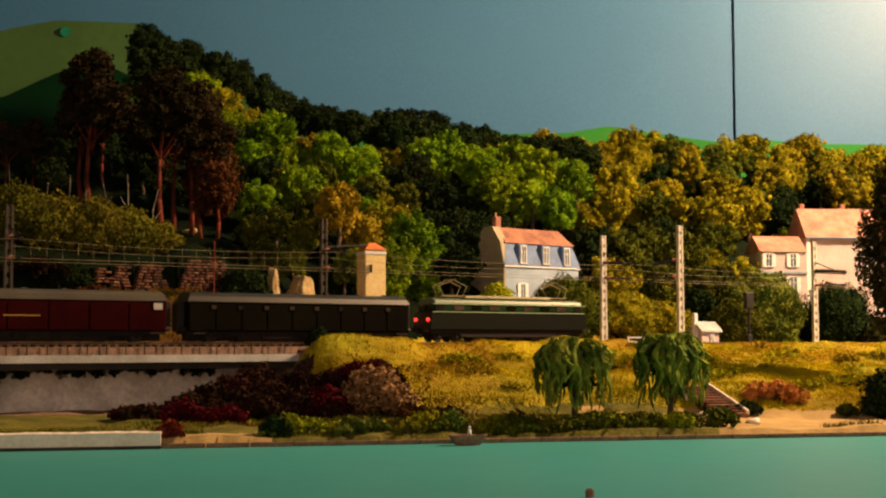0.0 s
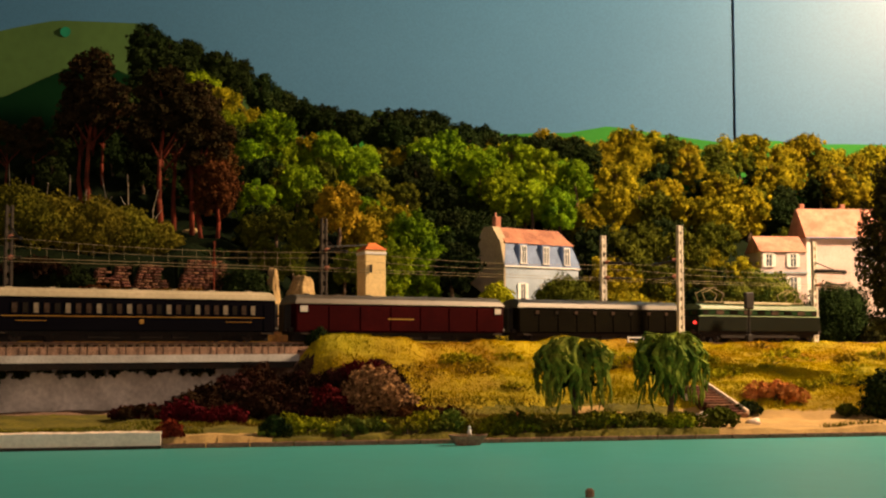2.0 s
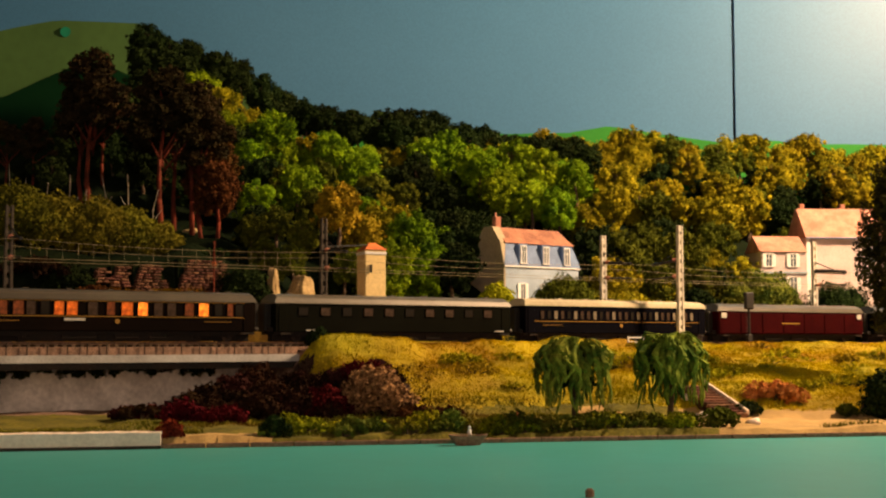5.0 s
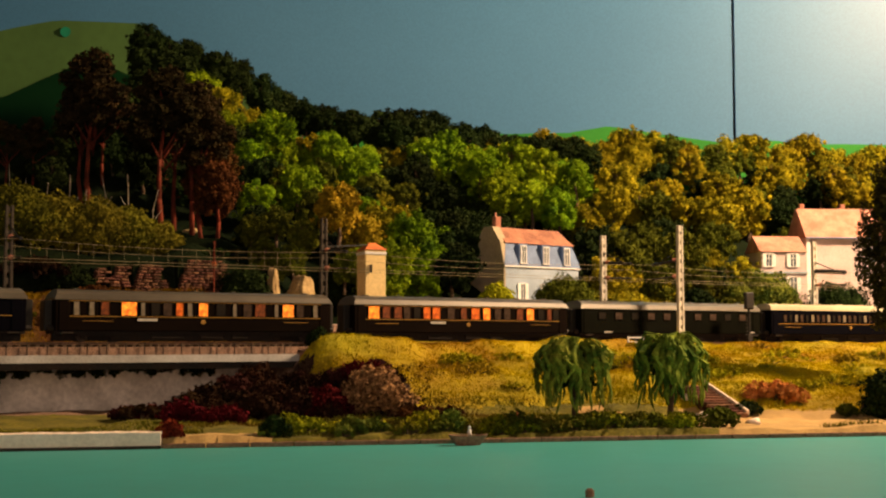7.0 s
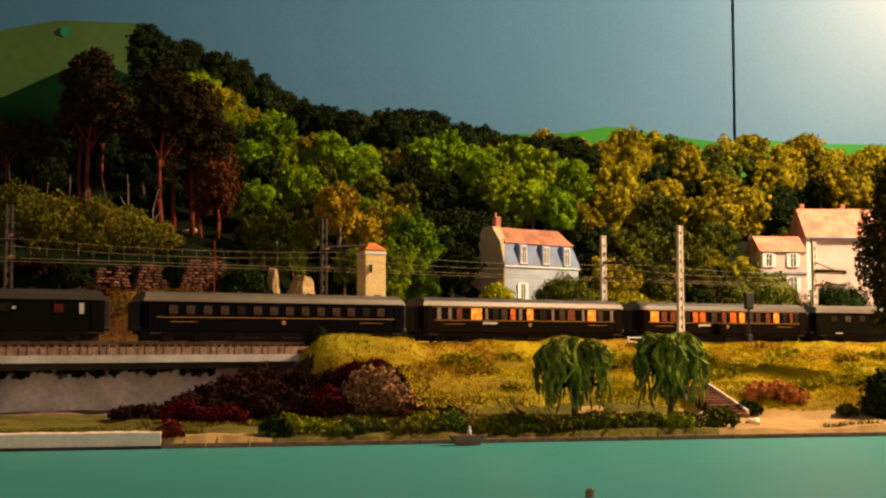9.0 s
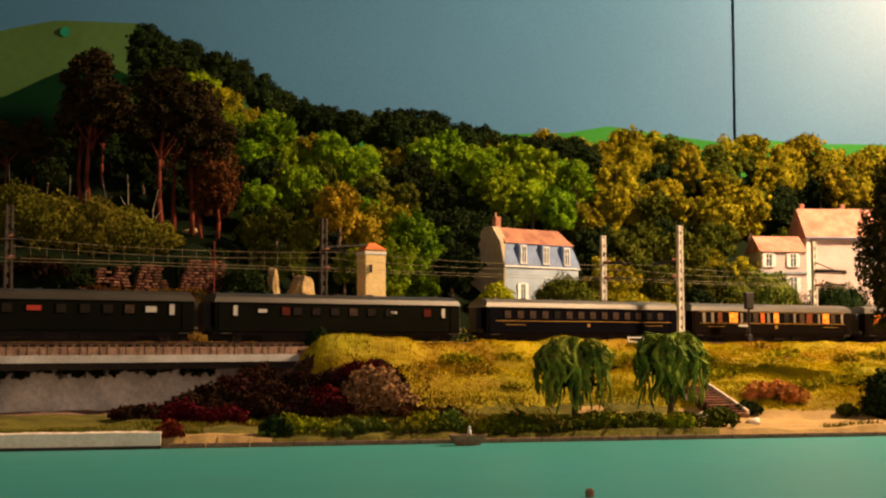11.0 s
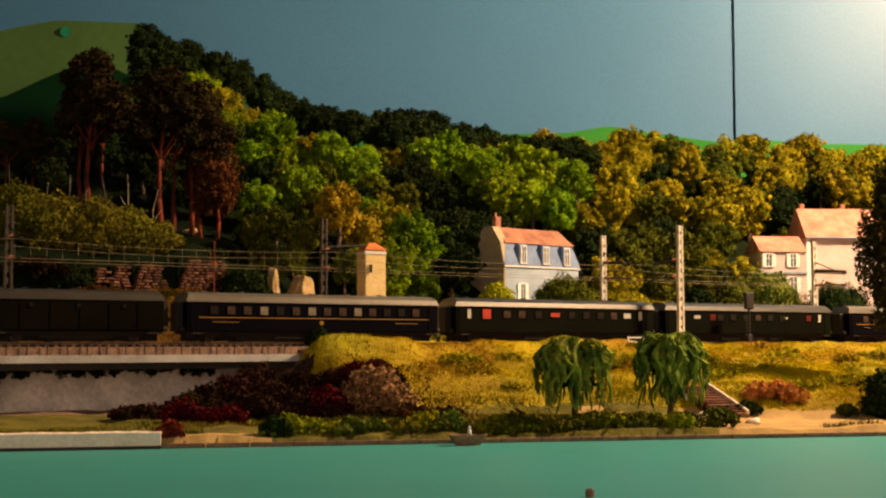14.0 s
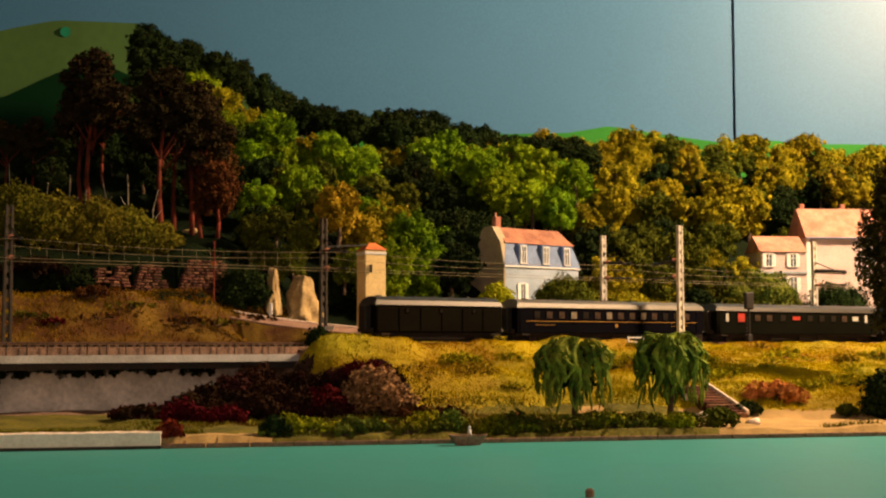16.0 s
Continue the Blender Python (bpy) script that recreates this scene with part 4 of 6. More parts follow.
def willow(x, y, height, width, seed):
    rnd = random.Random(seed)
    z = gz(x, y)
    t = thing("willow_tree", pose(x, y, z - 0.002), "weeping willow with drooping green fronds on the river bank", "tree", "willows")
    bm = bmesh.new()
    tube(bm, (0, 0, 0), (0.001, 0, height * 0.35), 0.0030, 0.0022, 8)
    tube(bm, (0.001, 0, height * 0.35), (0, 0.001, height * 0.8), 0.0022, 0.0012, 8)
    for i in range(9):
        a = i * 2.4
        tube(bm, (0, 0, height * (0.4 + 0.04 * i)), (width * 0.25 * math.cos(a), width * 0.25 * math.sin(a), height * (0.72 + 0.02 * i)), 0.0010, 0.0005, 5)
    part("trunk", bm, M["bark"], t, smooth=True)
    verts, faces = [], []
    for i in range(130):
        a = i * 2.39996 + rnd.uniform(-0.25, 0.25)
        sector = math.sin(5.0 * (a % 6.2832) + seed) + 0.6 * math.sin(11.0 * (a % 6.2832) + 2 * seed)
        reach = width * (0.5 + 0.06 * sector) * (rnd.uniform(0.75, 1.08) if i % 3 else rnd.uniform(0.25, 0.7))
        top = height * rnd.uniform(0.80, 1.0)
        bottom = height * (rnd.uniform(0.16, 0.60) if i % 3 else rnd.uniform(0.40, 0.72))
        bottom = min(0.8 * height, bottom + height * 0.10 * max(0.0, sector))
        top -= height * 0.08 * max(0.0, math.sin(3.0 * a + seed))
        w = rnd.uniform(0.0010, 0.0021)
        n = 12
        base = len(verts)
        for j in range(n + 1):
            f = j / n
            out = min(1.0, f * 2.4)
            r = reach * (0.15 + 0.85 * out ** 0.8) + 0.0016 * math.sin(j * 1.1 + i)
            z = top - height * 0.10 * (1 - out) * (1 - out) + 0.05 * height * math.sin(out * math.pi) - (top - bottom) * max(0.0, f - 0.22) / 0.78 * f ** 0.5
            b2 = a + 0.10 * math.sin(j * 0.8 + i)
            px, py = r * math.cos(b2), r * math.sin(b2)
            ww = w * (0.35 + 0.9 * math.sin(math.pi * (0.10 + 0.86 * f))) * (1.4 if j % 2 else 0.7)
            ta, oa = (-math.sin(a), math.cos(a)), (math.cos(a), math.sin(a))
            for dx, dy in ((1, 0), (0, 0.7), (-1, 0), (0, -0.7)):
                verts.append((px + ww * (dx * ta[0] + dy * oa[0]), py + ww * (dx * ta[1] + dy * oa[1]), z + 0.0006 * math.sin(7 * j + dx)))
        for j in range(n):
            for q in range(4):
                faces.append((base + 4 * j + q, base + 4 * j + (q + 1) % 4, base + 4 * j + 4 + (q + 1) % 4, base + 4 * j + 4 + q))
        faces.append((base + 4 * n, base + 4 * n + 1, base + 4 * n + 2, base + 4 * n + 3))
    raw("fronds", verts, faces, M["leaf_willow"], t)
    # dark inner leaves stand in for the shade inside the fronds
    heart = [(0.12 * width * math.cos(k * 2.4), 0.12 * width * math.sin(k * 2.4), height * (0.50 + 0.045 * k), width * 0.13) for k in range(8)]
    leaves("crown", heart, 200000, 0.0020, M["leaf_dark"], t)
    return t


willow(0.0990, 0.985, 0.0677, 0.0548, 5)
willow(0.1771, 1.02, 0.0710, 0.0523, 9)


def birch(x, y, height, seed):
    rnd = random.Random(seed)
    t = thing("birch_tree", pose(x, y, gz(x, y) - 0.003), "tall slender tree with pale trunk and dark airy foliage", "tree")
    clumps = []
    for i in range(26):
        f = i / 25
        a = i * 2.4
        rad = 0.033 * math.sin(math.pi * (0.15 + 0.8 * f)) * rnd.uniform(0.4, 1.1)
        clumps.append((rad * math.cos(a), rad * math.sin(a), height * (0.30 + 0.67 * f), rnd.uniform(0.009, 0.017)))
    trunk_mesh("trunk", height * 0.95, 0.0026, clumps[::3], M["birch"], t, lean=0.002)
    leaves("crown", clumps, 420000, 0.0017, M["leaf_birch"], t, squash=1.2, loose=0.6)


birch(0.4480, 1.28, 0.205, 3)


# ---- grass tufts on the slopes ----
def grass(name, n, test, material, label, length, seed):
    r = np.random.default_rng(seed)
    x, y = r.uniform(-0.60, 0.72, n), r.uniform(0.84, 1.80, n)
    s, p = beside(x, y)
    keep = test(x, y, s, p)
    x, y = x[keep], y[keep]
    z = ground_z(x, y)
    k = len(x)
    a = r.uniform(0, 2 * np.pi, k)
    ln = length * (0.5 + r.random(k)) * (1 + 0.8 * fbm(x, y, 25, 9))
    w = 0.0006
    c = np.column_stack([x, y, z - 0.0006])
    side = np.column_stack([np.cos(a), np.sin(a), np.zeros(k)]) * w
    tip = c + np.column_stack([r.normal(size=k) * ln * 0.5, r.normal(size=k) * ln * 0.5, ln])
    verts = np.stack([c - side, c + side, tip], axis=1).reshape(-1, 3)
    ob = raw(name, verts, np.arange(3 * k).reshape(-1, 3), material)
    return tagged(ob, label, "grass", kind="stuff")


M["blade_gold"] = mat("grass_blade_gold", (0.52, 0.41, 0.004), (0.24, 0.24, 0.005), 0.9, 18, 200, 0, per="island", vary=0.10, gloss=0.05, patch=(0.37, 0.23, 0.006), patch_scale=9)
M["blade_green"] = mat("grass_blade_green", (0.2, 0.185, 0.018), (0.08, 0.1, 0.011), 0.9, 30, 200, 0, per="island", vary=0.3, gloss=0.05, patch=(0.12, 0.055, 0.012), patch_scale=16)
M["blade_scrub"] = mat("grass_blade_scrub", (0.07, 0.026, 0.012), (0.028, 0.014, 0.008), 0.9, 22, 200, 0, per="island", vary=0.5, gloss=0.05)
M["blade_mound"] = mat("grass_blade_mound", (0.19, 0.115, 0.005), (0.085, 0.028, 0.004), 0.9, 22, 200, 0, per="island", vary=0.35, gloss=0.05)


grass("grass", 800000, lambda x, y, s, p: (s > -0.20 + 0.05 * fbm(x, y, 16, 31)) & ((s > -0.14 + 0.06 * fbm(x, y, 16, 31)) | (p > -0.125 + 0.05 * fbm(x, y, 16, 31))) & (p > foot_of(s) + 0.02) & (p < -0.036), M["blade_gold"], "short golden-green static grass on the embankment", 0.0022, 1)
grass("grass", 420000, lambda x, y, s, p: (y > shore(x) + 0.012) & (p < foot_of(s) + 0.03) & ((x < 0.16) | (fbm(x, y, 16, 31) < -0.25)) & (fbm(x, y, 14, 77) > -0.25) & ~((x > -0.27) & (x < -0.115) & (y < shore(x) + 0.034)), M["blade_green"], "short green grass on the river bank", 0.0030, 2)
grass("grass", 380000, lambda x, y, s, p: (x < -0.13) & (p > 0.064) & (p < 0.19), M["blade_mound"], "brownish dry grass on the mound behind the line", 0.0030, 3)
grass("grass", 260000, lambda x, y, s, p: (s > -0.25) & (s < -0.10 + 0.06 * fbm(x, y, 16, 31)) & (p > foot_of(s) - 0.01) & (p < -0.030) & ((s < -0.18) | (p < -0.11 + 0.05 * fbm(x, y, 16, 31))), M["blade_scrub"], "rusty brown dry scrub grass on the embankment's end", 0.0034, 5)
grass("grass", 90000, lambda x, y, s, p: (x > -0.02) & (p > 0.045) & (p < 0.15), M["blade_gold"], "grass strip behind the railway line", 0.0045, 4)


def ivy():
    t = thing("ivy", pose(0, 0, 0), "dark ivy hanging over the whitewashed wall's top", "plant")
    rnd = random.Random(8)
    clumps = []
    s = -0.56
    while s < -0.24:
        hang = rnd.uniform(0.003, 0.010) if s > -0.435 else rnd.uniform(0.02, 0.05)
        k = 0.0
        while k < hang:
            x, y, h = line(s, 0.026)
            clumps.append((float(x), float(y), 0.051 - k, rnd.uniform(0.003, 0.005)))
            k += 0.004
        s += rnd.uniform(0.004, 0.007)
    leaves("foliage", clumps, 500000, 0.0013, M["leaf_dark"], t)


ivy()


def mound_details():
    x, y, z = (-0.2389, 1.3540, 0.1127)
    t = thing("rusty_post", pose(x, y, z - 0.002), "thin rusty post standing on the mound", "post")
    bm = bmesh.new()
    tube(bm, (0, 0, 0), (0, 0, 0.066), 0.0009, sides=6)
    part("pole", bm, M["bark_pine"], t)
    bm = bmesh.new()
    tube(bm, (0, -0.0006, 0.042), (0, 0.0006, 0.042), 0.0024, sides=10)
    part("disc", bm, M["tile_red"], t)
    for k, (p, w, h, mt, label) in enumerate((((-0.3154, 1.6210, 0.2079), 0.022, 0.005, "rock", "pale fallen log on the slope"), ((-0.2853, 1.6230, 0.1995), 0.009, 0.006, "stone", "pinkish boulder on the slope"), ((-0.3504, 1.3020, 0.1184), 0.020, 0.007, "rock", "pale boulder on the mound"), ((-0.3470, 1.2590, 0.1125), 0.012, 0.006, "stone", "pinkish boulder on the mound"))):
        bm = bmesh.new()
        bmesh.ops.create_icosphere(bm, subdivisions=2, radius=0.5)
        for v in bm.verts:
            v.co *= 1 + 0.35 * noise.noise(v.co * 3 + Vector((k, 0, 0)))
            v.co = Vector((v.co.x * w, v.co.y * w * 0.6, v.co.z * h * 1.3 + h * 0.3))
        r = part("boulder" if k else "log", bm, M[mt], None, smooth=True)
        r.matrix_basis = pose(*p, 0, -8 if not k else 0, 0)
        tagged(r, label, "boulder" if k else "log")


mound_details()


# ---- catenary ----
def mast(s, p, z_top, material, label):
    x, y, h = line(s, p)
    z0 = 0.062
    t = thing("catenary_mast", pose(x, y, z0, 0, 0, math.degrees(h)), label, "mast", "catenary masts")
    H = z_top - z0
    for dx in (-0.0031, 0.0031):
        bm = bmesh.new()
        box(bm, (0, 0, H / 2), (0.0026, 0.0042, H), 0.0003)
        for v in bm.verts:
            k = 1 - 0.25 * v.co.z / H
            v.co.x = v.co.x * k + dx * k
        part("flange", bm, material, t)
    rung = None
    z = 0.010
    while z < H:
        k = 1 - 0.25 * z / H
        m = Matrix.Translation((0, 0, z)) @ Matrix.Diagonal((0.0050 * k, 0.0026, 0.0060, 1))
        if rung is None:
            rung = solid("web_panel", (0, 0, 0), (1, 1, 1), material, t)
            rung.matrix_basis = m
        else:
            share("web_panel", rung, m, t)
        z += 0.0105
    sgn = -1 if p > 0 else 1
    reach = abs(p) + 0.004
    stout = 1.7 if p > 0.047 else 1.0
    bm = bmesh.new()
    za = RAIL + 0.092 - z0
    tube(bm, (0, 0, za), (0, sgn * reach, za - 0.004), 0.0017 * stout, sides=6)
    tube(bm, (0, 0, za + 0.012), (0, sgn * reach * 0.8, za - 0.003), 0.0007, sides=5)
    part("bracket", bm, M["black"], t)
    bm = bmesh.new()
    tube(bm, (0, 0, RAIL + 0.074 - z0), (0, sgn * reach, RAIL + 0.072 - z0), 0.0009 * stout, sides=6)
    part("registration_arm", bm, M["black"], t)
    for zz in (za, RAIL + 0.074 - z0):
        bm = bmesh.new()
        for i in range(3):
            tube(bm, (0, sgn * (0.006 + 0.002 * i), zz), (0, sgn * (0.0072 + 0.002 * i), zz), 0.0024, 0.0018, 8)
        part("insulator", bm, M["brick"], t)


MASTS = ((-0.4257, 0.045, 0.1918), (-0.1144, 0.045, 0.1954), (0.2506, 0.045, 0.1944), (0.2894, -0.042, 0.2015), (0.5965, 0.05, 0.2018))
for k, (s, p, z) in enumerate(MASTS):
    mast(s, p, z, M["post_dark"] if k < 2 else M["concrete"], "weathered dark concrete catenary mast behind the track" if k < 2 else "pale concrete catenary mast with recessed panels beside the track")


def overhead():
    t = thing("overhead_line", pose(0, 0, 0), "thin overhead contact wires strung between the masts", "overhead line")
    for p, z, name in ((0.0, RAIL + 0.0685, "contact_wire"), (0.003, RAIL + 0.0715, "contact_wire"), (0.0, RAIL + 0.088, "messenger_wire"), (0.045, RAIL + 0.085, "feeder_wire")):
        bm = bmesh.new()
        sag = 0.0 if name == "contact_wire" else 0.014
        stops = [-1.0] + [m[0] for m in MASTS] + [0.79]
        rings = []
        for a, c in zip(stops, stops[1:]):
            for k in range(8):
                x, y, h = line(a + (c - a) * k / 8, p)
                zz = z - sag * (c - a) * 4 * (k / 8) * (1 - k / 8)
                rings.append([bm.verts.new((x - dp * math.sin(h), y + dp * math.cos(h), zz + dz)) for dp, dz in ((-0.00018, 0), (0, -0.00018), (0.00018, 0), (0, 0.00018))])
        for q, r in zip(rings, rings[1:]):
            for k in range(4):
                bm.faces.new((q[k], q[(k + 1) % 4], r[(k + 1) % 4], r[k]))
        part(name, bm, M["copper"], t)
    bm = bmesh.new()
    for s in np.arange(-0.7, -0.17, 0.0135):
        x, y, h = line(s, 0.0)
        tube(bm, (x, y, RAIL + 0.0685), (x, y, RAIL + 0.085), 0.0001, sides=4)
    tagged(part("droppers", bm, M["copper"], t), kind="stuff")


overhead()


# ---- buildings ----
def window(parent, x, z, w, h, y=0.0, shutters=False):
    """A window on a facade that faces -y, its frame proud by a little."""
    bm = bmesh.new()
    for c, s in (((x - w / 2, y, z), (0.0011, 0.0014, h)), ((x + w / 2, y, z), (0.0011, 0.0014, h)), ((x, y, z + h / 2), (w + 0.0011, 0.0016, 0.0012)), ((x, y, z - h / 2), (w + 0.003, 0.0024, 0.0012)), ((x, y, z), (0.0008, 0.0012, h)), ((x, y, z + h * 0.15), (w, 0.0012, 0.0007))):
        box(bm, c, s)
    wd = part("window", bm, M["white_paint"], parent, "white-framed window")
    solid("pane", (x, y + 0.0006, z), (w - 0.001, 0.0006, h - 0.001), M["pane"], wd)
    if shutters:
        for sx in (-1, 1):
            solid("shutter", (x + sx * (w * 0.78), y - 0.0002, z), (w * 0.5, 0.0012, h), M["white_paint"], wd, 0.0002)


def hip_roof(bm, w, d, z0, z1, inset_x, inset_y, over=0.0):
    lo = [bm.verts.new((sx * (w / 2 + over), sy * (d / 2 + over), z0)) for sx, sy in ((-1, -1), (1, -1), (1, 1), (-1, 1))]
    hi = [bm.verts.new((sx * (w / 2 - inset_x), sy * (d / 2 - inset_y), z1)) for sx, sy in ((-1, -1), (1, -1), (1, 1), (-1, 1))]
    for i in range(4):
        bm.faces.new((lo[i], lo[(i + 1) % 4], hi[(i + 1) % 4], hi[i]))
    bm.faces.new(hi), bm.faces.new(lo[::-1])


def mansard_house():
    x, y = 0.1075, 1.665
    z0 = 0.072
    t = thing("mansard_house", pose(x, y, z0, 0, 0, 38), "pale two-storey house with blue slate mansard and pink roof", "house")
    w, d = 0.125, 0.060
    z1, z2, z3 = 0.1659 - 0.072, 0.1943 - 0.072, 0.2157 - 0.072
    bm = bmesh.new()
    box(bm, (0, 0, z1 / 2), (w, d, z1))
    part("wall", bm, M["facade"], t)
    bm = bmesh.new()
    hip_roof(bm, w, d, z1 + 0.0002, z2, 0.006, 0.006, 0.002)
    part("mansard", bm, M["slate"], t, "blue-grey slate mansard")
    bm = bmesh.new()
    hip_roof(bm, w - 0.012, d - 0.012, z2 + 0.0002, z3, 0.003, 0.022, 0.002)
    part("roof", bm, M["tile_brown"], t, "weathered brownish-pink tile roof")
    # the gable end
    bm = bmesh.new()
    profile(bm, [(-d / 2 - 0.001, 0), (d / 2 + 0.016, 0), (d / 2 + 0.001, z1), (-d / 2 - 0.001, z1)], -w / 2 - 0.0022, -w / 2 + 0.0002)
    part("gable_wall", bm, M["gable"], t, "beige side wall")
    bm = bmesh.new()
    hip = [(-d / 2 - 0.001, z1), (d / 2 + 0.001, z1), (d / 2 - 0.006, z2), (0.008, z3), (-0.008, z3), (-d / 2 + 0.006, z2)]
    profile(bm, hip, -w / 2 - 0.0022, -w / 2 + 0.010)
    part("gable_top", bm, M["gable"], t, "beige side wall")
    bm = bmesh.new()
    box(bm, (-w / 2 + 0.012, 0, z3 + 0.002), (0.009, 0.007, 0.022), 0.0005)
    ch = part("chimney", bm, M["brick"], t)
    bm = bmesh.new()
    tube(bm, (-w / 2 + 0.010, 0, z3 + 0.012), (-w / 2 + 0.010, 0, z3 + 0.018), 0.0014, sides=8)
    part("chimney_pot", bm, M["tile"], ch)
    solid("cornice", (0, 0, z1 - 0.001), (w + 0.004, d + 0.004, 0.002), M["white_paint"], t, 0.0004)
    for k in (-0.034, 0.004, 0.040):
        dx = solid("dormer", (k, -d / 2 + 0.003, (z1 + z2) / 2), (0.014, 0.010, z2 - z1 - 0.002), M["slate"], t, 0.0004)
        window(t, k, (z1 + z2) / 2, 0.0085, z2 - z1 - 0.007, -d / 2 - 0.0026)
    for k in (-0.034, 0.004, 0.040):
        window(t, k, z1 * 0.66, 0.0085, 0.020, -d / 2 - 0.0008, True)


def pink_house():
    y = 1.84
    z0 = 0.0957
    t = thing("pink_house", pose(0.5708, y, z0, 0, 0, 4), "large cream-pink rendered house with broad tiled roof", "house")
    w, d = 0.1120, 0.075
    ze, zr = 0.2191 - 0.0957, 0.2635 - 0.0957
    solid("wall", (0, d / 2, ze / 2), (w, d, ze), M["pink_wall"], t)
    bm = bmesh.new()
    profile(bm, [(-0.004, ze), (d + 0.004, ze), (d / 2 + 0.003, zr), (d / 2 - 0.003, zr)], -w / 2 - 0.002, w / 2 + 0.002)
    part("roof", bm, M["tile"], t, "salmon-pink tiled roof")
    solid("gutter", (0, -0.0045, ze - 0.001), (w + 0.004, 0.003, 0.002), M["slate"], t, 0.0004)
    solid("corner_pilaster", (-w / 2 + 0.002, -0.0012, ze / 2), (0.005, 0.0025, ze - 0.004), M["white_paint"], t)
    for cx in (-w * 0.44, w * 0.10):
        bm = bmesh.new()
        box(bm, (cx, d / 2, zr + 0.001), (0.007, 0.006, 0.012), 0.0005)
        part("chimney", bm, M["brick"], t)
    window(t, w * 0.36, ze * 0.80, 0.012, 0.021, -0.0008)
    window(t, w * 0.02, ze * 0.30, 0.012, 0.022, -0.0008)
    z0 = 0.0913
    t = thing("house_wing", pose(0.4730, 1.80, z0, 0, 0, 6), "lower pale pink house with small windows beside the large one", "house")
    w, d = 0.0657, 0.06
    ze, zr = 0.1962 - 0.0913, 0.2198 - 0.0913
    solid("wall", (0, d / 2, ze / 2), (w, d, ze), M["pink_wall"], t)
    bm = bmesh.new()
    profile(bm, [(-0.003, ze), (d + 0.003, ze), (d / 2 + 0.002, zr), (d / 2 - 0.002, zr)], -w / 2 - 0.002, w / 2)
    part("roof", bm, M["tile"], t, "weathered pink tile roof")
    solid("string_course", (0, -0.001, ze - 0.029), (w + 0.001, 0.002, 0.003), M["facade"], t)
    for cx in (-w * 0.33, w * 0.20):
        window(t, cx, ze - 0.012, 0.009, 0.018, -0.0008, True)
        window(t, cx, ze - 0.046, 0.010, 0.022, -0.0008, True)


mansard_house()
pink_house()


def tower():
    x, y, z0 = -0.0768, 1.39, 0.064
    t = thing("transformer_tower", pose(x, y, z0, 0, 0, 24), "narrow ochre plastered tower with orange tiled top", "tower")
    h = 0.1688 - z0
    solid("wall", (0, 0, h / 2), (0.023, 0.026, h), M["tower"], t, 0.0004)
    bm = bmesh.new()
    hip_roof(bm, 0.023, 0.026, h + 0.0003, h + 0.008, 0.008, 0.010, 0.0012)
    part("roof", bm, M["tile_red"], t, "orange tile roof")
    solid("cornice", (0, 0, h - 0.0035), (0.0245, 0.0275, 0.003), M["white_paint"], t, 0.0003)
    inner = t.matrix_basis.inverted()
    bm = bmesh.new()
    tube(bm, inner @ Vector((-0.1200, 1.3050, 0.1665)), inner @ Vector((-0.0800, 1.3850, 0.1745)), 0.0010, sides=6)
    part("feeder_beam", bm, M["black"], t, "dark beam reaching to the mast")
    solid("insulator_bracket", (-0.006, -0.0145, h - 0.020), (0.002, 0.004, 0.008), M["iron"], t)


tower()


